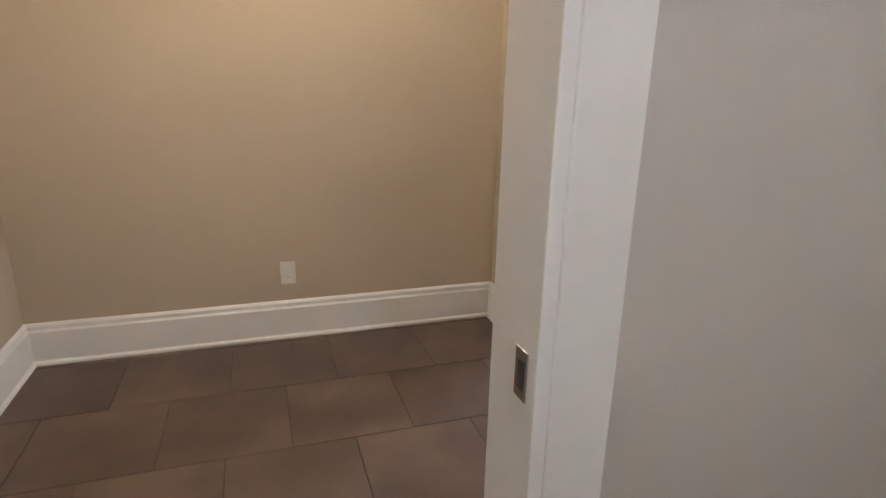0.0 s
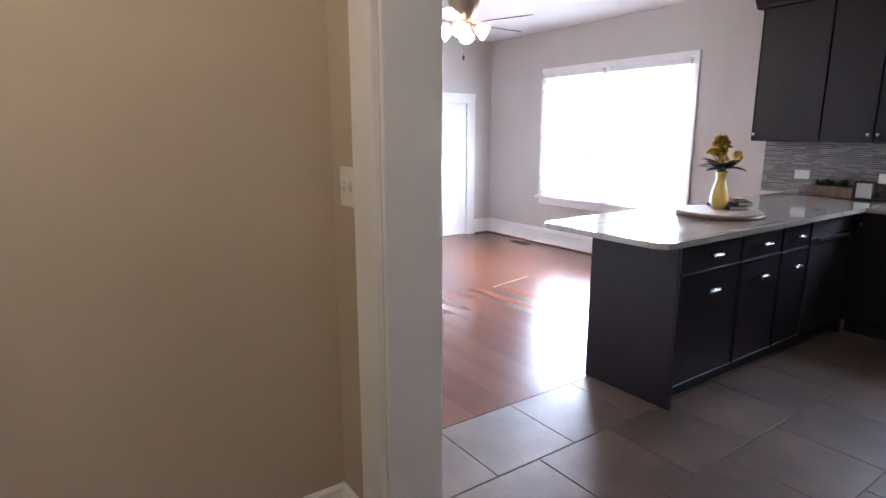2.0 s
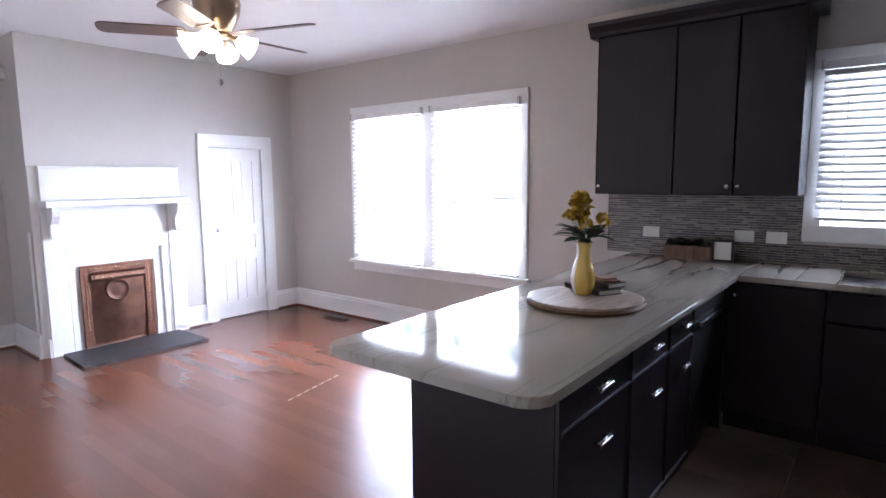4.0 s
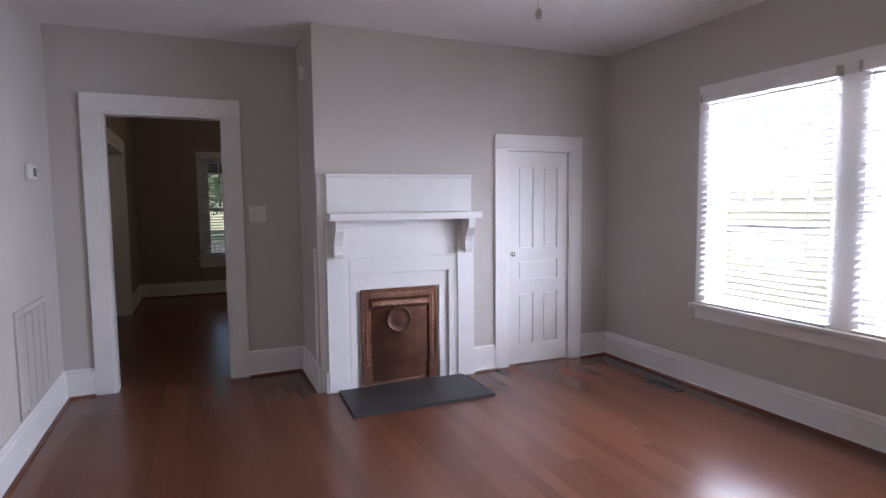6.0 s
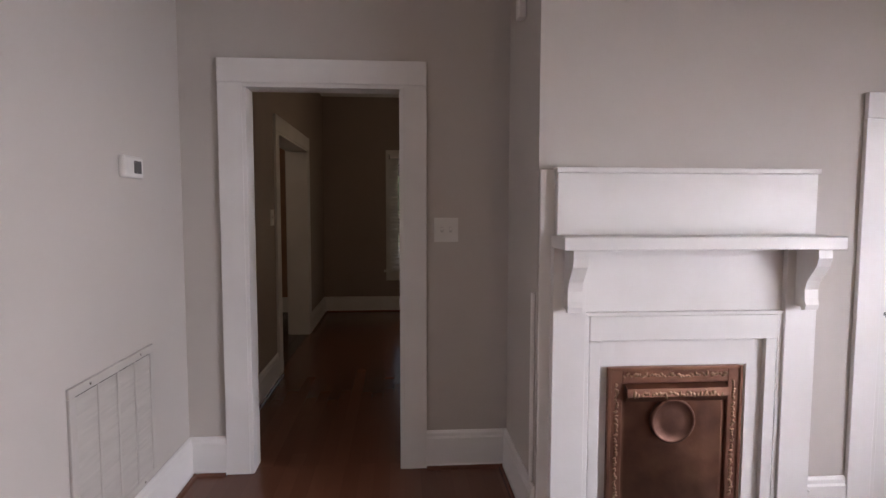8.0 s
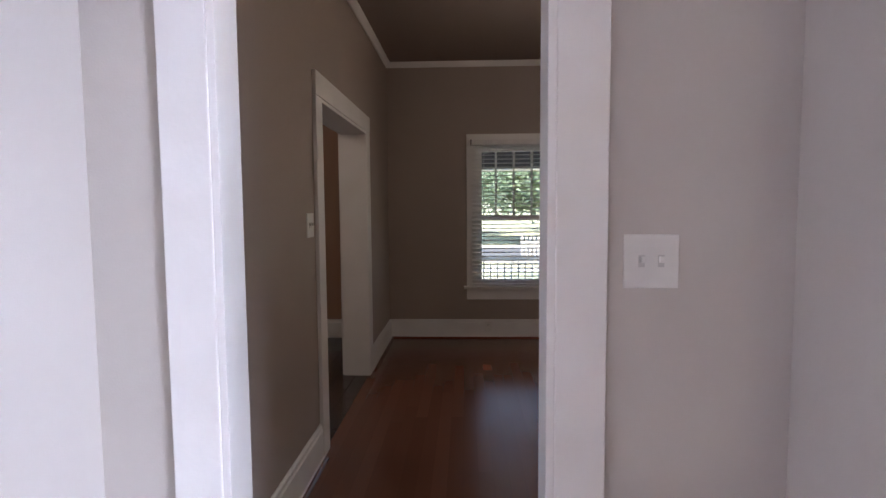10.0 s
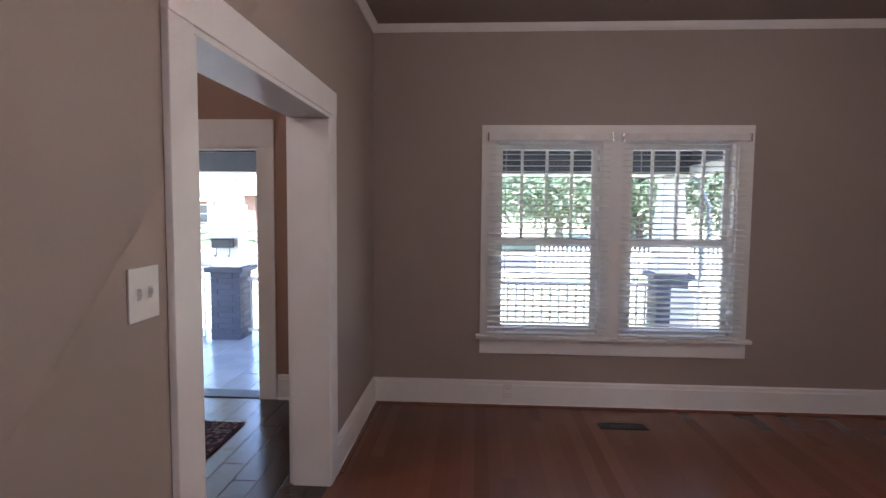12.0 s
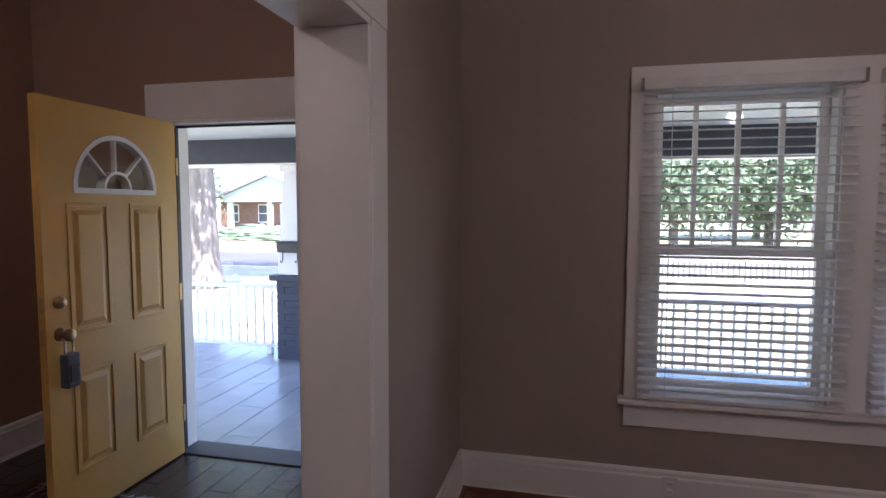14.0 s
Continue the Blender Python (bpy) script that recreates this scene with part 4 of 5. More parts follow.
part("leaf", bm, WHITE, th)
for x0, x1, z0, z1 in ((st, m0, 0.17, 0.605), (m1, dw - st, 0.17, 0.605), (st, dw - st, 0.72, 0.88), (st, m0, 0.985, 1.665), (m1, dw - st, 0.985, 1.665)):
    part("panel", boxes((x0 + 0.012, x1 - 0.012, 0.001, 0.006, z0 + 0.012, z1 - 0.012), bevel=0.004), WHITE, th)
part("knob", lathe([(0.008, 0.001), (0.008, -0.02), (0.02, -0.028), (0.022, -0.04), (0.012, -0.05)], 16, "y", (0.022, -0.004, 0.94)), STEEL, th, "small round metal knob", True)
for z in (0.25, dh - 0.3):
    part("hinge", boxes((dw - 0.006, dw + 0.012, -0.006, 0.004, z, z + 0.09)), WHITE, th)


# ceiling fans
def ceiling_fan(m, label, turn, chain=True):
    th = thing("ceiling_fan", m, label, "ceiling fan", "ceiling fans")
    part("canopy", lathe([(0.065, 0), (0.07, -0.01), (0.065, -0.07), (0.04, -0.11), (0.04, -0.13)], 32), BRASS, th, "aged brass canopy", True)
    part("motor", lathe([(0.05, -0.131), (0.125, -0.14), (0.132, -0.165), (0.122, -0.22), (0.1, -0.28), (0.08, -0.315), (0.07, -0.33)], 32), BRASS, th, "aged brass motor housing", True)
    part("switch_cup", lathe([(0.06, -0.331), (0.065, -0.338), (0.06, -0.352), (0.03, -0.358)], 24), BRASS, th, smooth=True)
    for k in range(5):
        a = turn + k * 72
        r = pose(0, 0, -0.335, 0, 0, a) @ pose(0, 0, 0, 12, 0, 0)
        bl = part("blade", extrude(rounded(0.17, 0.62, -0.062, 0.062, (0, 1, 2, 3), 0.045), -0.003, 0.003, "z"), WALNUT, th, "dark wooden blade", m=r)
        part("blade_iron", boxes((0.10, 0.2, -0.015, 0.015, -0.008, -0.0035), (0.185, 0.215, -0.035, 0.035, -0.008, -0.0035)), BRASS, bl)
    for k in range(4):
        a = 45 + 90 * k
        r = pose(0, 0, -0.345, 0, 0, a) @ pose(0.06, 0, 0, 0, 120, 0)
        arm = part("lamp_arm", lathe([(0.012, -0.03), (0.012, 0.03), (0.022, 0.035), (0.022, 0.05)], 12), BRASS, th, smooth=True, m=r)
        part("shade", lathe([(0.02, 0.051), (0.03, 0.056), (0.045, 0.08), (0.055, 0.12), (0.066, 0.145), (0.062, 0.147), (0.05, 0.12), (0.04, 0.085), (0.024, 0.062)], 20), ROOMGLOW, arm, "lit frosted bell shade", True)
    if chain:
        ch = part("pull_chain", lathe([(0.0012, -0.357), (0.0012, -0.585)], 6), BRASS, th, "thin brass pull chain")
        part("finial", lathe([(0.004, -0.585), (0.011, -0.597), (0.012, -0.612), (0.005, -0.625)], 12), BLACK, ch, "dark wooden finial", True)
    return th


WALNUT = mat("dark_blade_wood", (0.09, 0.05, 0.04), 0.4, color2=(0.05, 0.03, 0.025), scale=6, stretch=(1, 8, 1))
ceiling_fan(pose(2.05, 3.55, CEIL1), "brass ceiling fan with dark blades and lit bell shades", 2)
ceiling_fan(pose(2.1, 8.75, CEIL2Z), "brass ceiling fan with dark blades and lit bell shades", 30, False)

# small fixtures
th = thing("thermostat", west(0.0, 6.0, 1.595), "white wall thermostat with a grey screen", "thermostat")
part("case", boxes((-0.085, 0.085, -0.028, 0, -0.046, 0.046), bevel=0.01), PLASTIC, th)
part("screen", boxes((-0.005, 0.06, -0.0295, -0.027, -0.026, 0.026)), mat("grey_screen", (0.10, 0.10, 0.10), 0.2), th, "dark grey display")
th = thing("return_vent", west(0.0, 5.825, 0.51), "white painted wall return air grille", "vent")
VP = mat("grille_paint", (0.55, 0.52, 0.485), 0.5, scale=5)
part("frame", boxes((-0.33, 0.33, -0.012, 0, 0.27, 0.305), (-0.33, 0.33, -0.012, 0, -0.295, -0.26), (-0.33, -0.29, -0.012, 0, -0.26, 0.27), (0.29, 0.33, -0.012, 0, -0.26, 0.27), bevel=0.003), VP, th)
part("backing", boxes((-0.29, 0.29, -0.0015, -0.0005, -0.26, 0.27)), BLACK, th)
fin = mesh_of("slat", extrude([(-0.0105, -0.004), (-0.0095, -0.004), (-0.0025, 0.0085), (-0.0035, 0.0085)], -0.287, 0.287, "x"), VP)
for i in range(50):
    part("slat", fin, None, th, m=pose(0, 0, -0.255 + 0.0104 * i))
for i in range(1, 4):
    x = -0.29 + 0.58 * i / 4
    part("mullion", boxes((x - 0.007, x + 0.007, -0.0125, -0.0102, -0.26, 0.27)), VP, th)
for z in (0.288, -0.278):
    for x in (-0.2, 0.2):
        part("screw", lathe([(0.005, -0.011), (0.005, -0.014), (0.003, -0.015)], 8, "y", (x, 0, z)), STEEL, th)


def floor_register(m, w, d, label):
    th = thing("floor_register", m, label, "floor vent", "floor registers")
    dark = mat("dark_bronze", (0.05, 0.035, 0.028), 0.45, metal=0.6)
    part("frame", boxes((-w / 2, w / 2, -d / 2, -d / 2 + 0.018, 0.001, 0.006), (-w / 2, w / 2, d / 2 - 0.018, d / 2, 0.001, 0.006), (-w / 2, -w / 2 + 0.018, -d / 2 + 0.018, d / 2 - 0.018, 0.001, 0.006), (w / 2 - 0.018, w / 2, -d / 2 + 0.018, d / 2 - 0.018, 0.001, 0.006)), dark, th)
    part("well", boxes((-w / 2 + 0.018, w / 2 - 0.018, -d / 2 + 0.018, d / 2 - 0.018, 0.001, 0.0018)), BLACK, th)
    n = int((w - 0.04) / 0.014)
    for i in range(n):
        x = -w / 2 + 0.02 + (w - 0.04) * (i + 0.5) / n
        part("slat", boxes((x - 0.003, x + 0.003, -d / 2 + 0.018, d / 2 - 0.018, 0.0018, 0.005)), dark, th)
    return th


floor_register(pose(4.08, 4.995, 0, 0, 0, 90), 0.30, 0.11, "dark bronze floor register under the dining window")
floor_register(pose(1.975, 10.965, 0), 0.34, 0.12, "dark bronze floor register under the front window")
th = thing("floor_patch_strip", pose(3.06, 5.875, 0.0), "worn wooden threshold strip by the chimney wall", "strip")
part("strip", boxes((-0.12, 0.12, -0.02, 0.02, 0.001, 0.012), bevel=0.003), WOOD, th)
th = thing("alarm_sensor", west(BX, 6.22, 2.36) @ pose(0, 0, 0, 0, 0, 180), "small white sensor box on the chimney side", "sensor")
part("case", boxes((-0.03, 0.03, -0.04, 0, -0.055, 0.055), bevel=0.008), PLASTIC, th)
th = thing("hall_ceiling_light", pose(-1.25, 0.35, CEIL1), "unseen frosted glass flush ceiling light, lit", "ceiling light")
part("base", lathe([(0.15, 0), (0.15, -0.02), (0.14, -0.03)], 32), STEEL, th)
# unseen fixture, added above the bath's daylight stand-in
th2 = thing("bath_added_light", pose(-1.3, -2.3, CEIL1), "unseen frosted glass flush ceiling light, lit", "ceiling light")
part("base", lathe([(0.15, 0), (0.15, -0.02), (0.14, -0.03)], 32), STEEL, th2)

# ---- entry ----
# fixture out of view, added to carry the lamp that fills the entry
th = thing("entry_fill_light", pose(-1.35, 8.9, CEIL2Z), "unseen frosted glass flush ceiling light, lit", "ceiling light")
part("base", lathe([(0.13, 0), (0.13, -0.02), (0.12, -0.03)], 32), STEEL, th)
part("stem", lathe([(0.012, -0.03), (0.012, -0.09)], 12), STEEL, th)
hx, hy = FD0 + 0.022, YF - 0.004
DOOR = pose(hx, hy, 0.012) @ pose(0, 0, 0, 0, 0, -89.5)
th = thing("front_door", DOOR, "yellow six-part panel front door with fan window, open", "door")
dw, dh = 0.90, 2.008


def door_holes():
    bm = bmesh.new()
    # leaf with an arched hole: columns left and right, slices under and over the arch
    box(bm, 0, 0.195, 0, 0.04, 0, dh)
    box(bm, 0.705, dw, 0, 0.04, 0, dh)
    box(bm, 0.195, 0.705, 0, 0.04, 0, 1.60)
    steps = 20
    for i in range(steps):
        a0, a1 = math.pi * i / steps, math.pi * (i + 1) / steps
        x0, x1 = 0.45 + 0.255 * math.cos(a1), 0.45 + 0.255 * math.cos(a0)
        z0, z1 = 1.60 + 0.255 * math.sin(a1), 1.60 + 0.255 * math.sin(a0)
        for y in (0, 0.04):
            bm.faces.new([bm.verts.new(v) for v in ((x0, y, z0), (x1, y, z1), (x1, y, dh), (x0, y, dh))])
        bm.faces.new([bm.verts.new(v) for v in ((x0, 0, z0), (x0, 0.04, z0), (x1, 0.04, z1), (x1, 0, z1))])
        bm.faces.new([bm.verts.new(v) for v in ((x0, 0, dh), (x0, 0.04, dh), (x1, 0.04, dh), (x1, 0, dh))])
    bmesh.ops.remove_doubles(bm, verts=bm.verts, dist=0.0002)
    return bm


leaf = part("leaf", door_holes(), YELLOW, th)
for x0 in (0.13, 0.52):
    for z0, z1 in ((0.22, 0.72), (0.9, 1.53)):
        x1 = x0 + 0.25
        bm = bmesh.new()
        for fy, s in ((0.04, 1), (0.0, -1)):
            # moulded frame and raised field
            for r in ((x0, x1, z0, z0 + 0.02), (x0, x1, z1 - 0.02, z1), (x0, x0 + 0.02, z0 + 0.02, z1 - 0.02), (x1 - 0.02, x1, z0 + 0.02, z1 - 0.02)):
                box(bm, r[0], r[1], *sorted((fy, fy + s * 0.007)), r[2], r[3], bevel=0.003)
            o = [(x0 + 0.035, z0 + 0.035), (x1 - 0.035, z0 + 0.035), (x1 - 0.035, z1 - 0.035), (x0 + 0.035, z1 - 0.035)]
            i_ = [(x0 + 0.06, z0 + 0.06), (x1 - 0.06, z0 + 0.06), (x1 - 0.06, z1 - 0.06), (x0 + 0.06, z1 - 0.06)]
            ov, iv = [bm.verts.new((x, fy, z)) for x, z in o], [bm.verts.new((x, fy + s * 0.009, z)) for x, z in i_]
            bm.faces.new(iv)
            for k in range(4):
                bm.faces.new((ov[k], ov[(k + 1) % 4], iv[(k + 1) % 4], iv[k]))
        part("panel", bm, YELLOW, leaf)
fan_pane = [(0.45 + 0.26 * math.cos(radians(a)), 1.60 + 0.26 * math.sin(radians(a))) for a in range(0, 181, 9)]
pn = part("fan_pane", extrude(fan_pane, 0.018, 0.022), GLASS, th, "half-round glass pane")
pn.visible_shadow = False
bm = boxes((0.178, 0.722, -0.006, 0.046, 1.575, 1.602))
for i in range(24):
    a0, a1 = math.pi * i / 24, math.pi * (i + 1) / 24
    for ra, rb in ((0.252, 0.275), (0.078, 0.092)):
        q = [(0.45 + r * math.cos(a), 1.60 + r * math.sin(a)) for r, a in ((ra, a0), (rb, a0), (rb, a1), (ra, a1))]
        lo, hi = [bm.verts.new((x, -0.006, z)) for x, z in q], [bm.verts.new((x, 0.046, z)) for x, z in q]
        bm.faces.new(lo)
        bm.faces.new(hi)
        for k in range(4):
            bm.faces.new((lo[k], lo[(k + 1) % 4], hi[(k + 1) % 4], hi[k]))
for a in (45, 90, 135):
    c, s = math.cos(radians(a)), math.sin(radians(a))
    p, q = (0.45 + 0.083 * c, 1.60 + 0.083 * s), (0.45 + 0.26 * c, 1.60 + 0.26 * s)
    n_ = (-s * 0.006, c * 0.006)
    ring = [(p[0] + n_[0], p[1] + n_[1]), (q[0] + n_[0], q[1] + n_[1]), (q[0] - n_[0], q[1] - n_[1]), (p[0] - n_[0], p[1] - n_[1])]
    lo, hi = [bm.verts.new((x, 0.008, z)) for x, z in ring], [bm.verts.new((x, 0.034, z)) for x, z in ring]
    bm.faces.new(lo)
    bm.faces.new(hi)
    for k in range(4):
        bm.faces.new((lo[k], lo[(k + 1) % 4], hi[(k + 1) % 4], hi[k]))
part("fan_grille", bm, WHITE, th, "white sunburst grille")
NICK = mat("worn_brass", (0.50, 0.36, 0.2), 0.3, metal=1.0, scale=10)
part("deadbolt", lathe([(0.03, 0.04), (0.03, 0.05), (0.022, 0.058), (0.02, 0.068)], 20, "y", (0.83, 0, 1.07)), NICK, th, "round brass deadbolt", True)
part("door_knob", lathe([(0.032, 0.04), (0.03, 0.047), (0.012, 0.055), (0.012, 0.075), (0.028, 0.085), (0.03, 0.1), (0.018, 0.11)], 20, "y", (0.83, 0, 0.92)), NICK, th, "round brass knob", True)
part("latch_plate", boxes((dw - 0.001, dw + 0.0015, 0.008, 0.032, 0.88, 0.95), (dw - 0.001, dw + 0.0015, 0.008, 0.032, 1.03, 1.1)), NICK, th)
for z in (0.2, 0.95, 1.7):
    part("hinge", boxes((-0.012, 0.006, 0.038, 0.047, z, z + 0.1)), NICK, th)
th = thing("lockbox", DOOR @ pose(0.83, 0.085, 0.905), "blue grey key lockbox hanging on the door knob", "lockbox")
part("case", boxes((-0.036, 0.036, -0.02, 0.028, -0.23, -0.07), bevel=0.008), mat("blue_grey_plastic", (0.045, 0.055, 0.085), 0.4), th)
tube("shackle", [(-0.022, 0, -0.07), (-0.022, 0, 0.0), (-0.015, 0, 0.013), (0.0, 0, 0.018), (0.015, 0, 0.013), (0.022, 0, 0.0), (0.022, 0, -0.07)], 0.005, STEEL, th)
part("key_cover", boxes((-0.024, 0.024, 0.0285, 0.032, -0.2, -0.12), bevel=0.003), BLACK, th)
th = thing("threshold", pose((FD0 + FD1) / 2, YF + 0.085, 0), "dark metal door threshold", "threshold", "", "structure")
part("sill", boxes((-(FD1 - FD0) / 2 + 0.001, (FD1 - FD0) / 2 - 0.001, -0.09, 0.1, -0.02, 0.008), bevel=0.003), SLATE, th)
th = thing("weather_strip", north(0, YF), "dark weather strip round the door frame", "weather strip", "", "structure")
part("strip", boxes((FD0 + 0.0205, FD0 + 0.03, 0.045, 0.07, 0.01, FDH - 0.03), (FD1 - 0.03, FD1 - 0.0205, 0.045, 0.07, 0.01, FDH - 0.03), (FD0 + 0.03, FD1 - 0.03, 0.045, 0.07, FDH - 0.034, FDH - 0.0225)), BLACK, th)

# rug
th = thing("entry_rug", pose(-1.45, 10.02, 0), "worn red and navy patterned rug with fringe", "rug")
rugm = bpy.data.materials.new("rug_weave")
rugm.use_nodes = True
nt = rugm.node_tree
tc, vo, no, mx, rp, rp2 = [nt.nodes.new(k) for k in ("ShaderNodeTexCoord", "ShaderNodeTexVoronoi", "ShaderNodeTexNoise", "ShaderNodeMix", "ShaderNodeValToRGB", "ShaderNodeValToRGB")]
mx.data_type = "RGBA"
vo.inputs["Scale"].default_value, no.inputs["Scale"].default_value, no.inputs["Detail"].default_value = 11.0, 26.0, 6.0
nt.links.new(tc.outputs["Object"], vo.inputs["Vector"])
nt.links.new(tc.outputs["Object"], no.inputs["Vector"])
rp.color_ramp.elements[0].color, rp.color_ramp.elements[1].color = (0.10, 0.02, 0.025, 1), (0.20, 0.05, 0.05, 1)
e = rp.color_ramp.elements.new(0.5)
e.color = (0.03, 0.025, 0.05, 1)
nt.links.new(vo.outputs["Distance"], rp.inputs[0])
rp2.color_ramp.elements[0].position, rp2.color_ramp.elements[1].position = 0.48, 0.6
nt.links.new(no.outputs[0], rp2.inputs[0])
nt.links.new(rp2.outputs[0], mx.inputs[0])
nt.links.new(rp.outputs[0], mx.inputs[6])
mx.inputs[7].default_value = (0.33, 0.24, 0.20, 1)
nt.links.new(mx.outputs[2], nt.nodes["Principled BSDF"].inputs["Base Color"])
nt.nodes["Principled BSDF"].inputs["Roughness"].default_value = 0.95
bm = bmesh.new()
nx, ny = 24, 40
g = [[bm.verts.new((-0.7 + 1.4 * i / nx, -1.2 + 1.98 * j / ny, 0.007 + 0.003 * noise.noise((i * 0.4, j * 0.4, 0)))) for i in range(nx + 1)] for j in range(ny + 1)]
for j in range(ny):
    for i in range(nx):
        bm.faces.new((g[j][i], g[j][i + 1], g[j + 1][i + 1], g[j + 1][i]))
bmesh.ops.solidify(bm, geom=bm.faces[:], thickness=0.006)
part("weave", bm, rugm, th)
BIND = mat("rug_binding", (0.06, 0.02, 0.02), 0.95)
for a in (-0.705, 0.69):
    part("border", boxes((a, a + 0.015, -1.2, 0.78, 0.002, 0.0125)), BIND, th)
bm = bmesh.new()
rng = random.Random(11)
for i in range(110):
    x = -0.69 + 1.38 * i / 109
    l, d = rng.uniform(0.02, 0.05), rng.uniform(-0.012, 0.012)
    vs = [(x - 0.003, 0.775, 0.011), (x + 0.003, 0.775, 0.011), (x + d + 0.003, 0.775 + l, 0.002), (x + d - 0.003, 0.775 + l, 0.002)]
    bm.faces.new([bm.verts.new(v) for v in vs])
    bm.faces.new([bm.verts.new((v[0], v[1], v[2] + 0.002)) for v in vs])
part("fringe", bm, mat("rug_fringe", (0.55, 0.50, 0.44), 0.95), th, "pale cotton fringe")

# ---- outdoors ----
GRASS = mat("lawn_grass", (0.22, 0.24, 0.12), 0.95, color2=(0.34, 0.31, 0.2), scale=0.5, detail=8, bump=0.6, bump_scale=30)
ASPHALT = mat("asphalt", (0.07, 0.07, 0.07), 0.9, color2=(0.05, 0.05, 0.05), scale=2, bump=0.4, bump_scale=60)
CONCRETE = mat("concrete", (0.45, 0.43, 0.40), 0.85, color2=(0.36, 0.34, 0.32), scale=2, bump=0.3, bump_scale=50)
PORCHPAINT = mat("porch_floor_paint", (0.30, 0.32, 0.35), 0.25, color2=(0.24, 0.26, 0.29), scale=2.5, bump=0.1, bump_scale=40)
DARKPAINT = mat("slate_blue_paint", (0.036, 0.042, 0.066), 0.6, color2=(0.028, 0.033, 0.053), scale=6, bump=0.25, bump_scale=60, spread=0.12)
PZ = -0.22
ob = part("ground", boxes((-400, 400, 14.75, 600, -1.0, -0.75), (-400, -3.3, -400, 14.75, -1.0, -0.75), (4.9, 400, -400, 14.75, -1.0, -0.75), (-3.3, 4.9, -400, -3.6, -1.0, -0.75)), GRASS)
tagged(ob, "dry sunlit front lawn", "ground", "", "structure")
ob = part("road", boxes((-400, 400, 27, 34, -0.76, -0.74)), ASPHALT)
tagged(ob, "grey asphalt street", "road", "", "structure")
for y in (26.85, 34.0):
    ob = part("kerb", boxes((-400, 400, y, y + 0.15, -0.76, -0.62), bevel=0.02), CONCRETE)
    tagged(ob, "pale concrete kerb", "kerb", "", "structure")
ob = part("pavement", boxes((-400, 400, 23.6, 25.0, -0.76, -0.735)), CONCRETE)
tagged(ob, "pale concrete pavement", "pavement", "", "structure")
ob = part("garden_wall", boxes((-60, -3, 36.2, 36.5, -0.75, -0.35), bevel=0.02), mat("old_brick_wall", (0.30, 0.20, 0.15), 0.9, color2=(0.22, 0.14, 0.1), scale=8, bump=0.4))
tagged(ob, "low brown brick garden wall", "garden wall", "", "structure")
# unseen slab, added to shade the east window and stop sky leaking in
th = thing("roof", pose(0, 0, 0), "unseen roof slab with eave that keeps sun and sky out", "roof", "", "structure")
part("deck", boxes((-3.3, 4.95, -3.9, 11.55, 3.1, 3.25)), DARKPAINT, th)
# porch
ob = part("porch_floor", boxes((-5.2, 4.4, YF + 0.19, 14.75, PZ - 0.5, PZ - 0.012)), GROUT)
tagged(ob, "grey painted porch floor", "porch floor", "", "structure")
PORCH = ob
ob = part("porch_ceiling", boxes((-5.2, 4.05, YF + 0.17, 14.8, 2.302, 2.56)), mat("porch_ceiling_paint", (0.66, 0.67, 0.68), 0.6, color2=(0.6, 0.61, 0.62), scale=2))
tagged(ob, "grey painted porch ceiling", "ceiling", "", "structure")
th = thing("porch_roof", pose(0, 0, 0), "porch roof deck with dark fascia", "roof", "", "structure")
part("deck", boxes((-5.4, 4.3, 11.56, 15.2, 2.6, 2.7)), DARKPAINT, th)
th = thing("porch_beam", pose(-0.6, 14.4, 2.0), "slate blue painted porch beam with white lower trim", "beam", "", "structure")
part("beam", boxes((-4.6, 4.45, -0.15, 0.15, 0.02, 0.30)), DARKPAINT, th)
part("trim", boxes((-4.6, 4.45, -0.16, 0.16, 0.0, 0.019)), WHITE, th)
th = thing("porch_side_beam", pose(3.7, 12.9, 2.0), "white painted side beam of the porch", "beam", "", "structure")
part("beam", boxes((-0.12, 0.12, -1.38, 1.34, 0.02, 0.30)), DARKPAINT, th)
part("fascia", boxes((-0.135, -0.121, -1.38, 1.34, 0.0, 0.12)), WHITE, th)


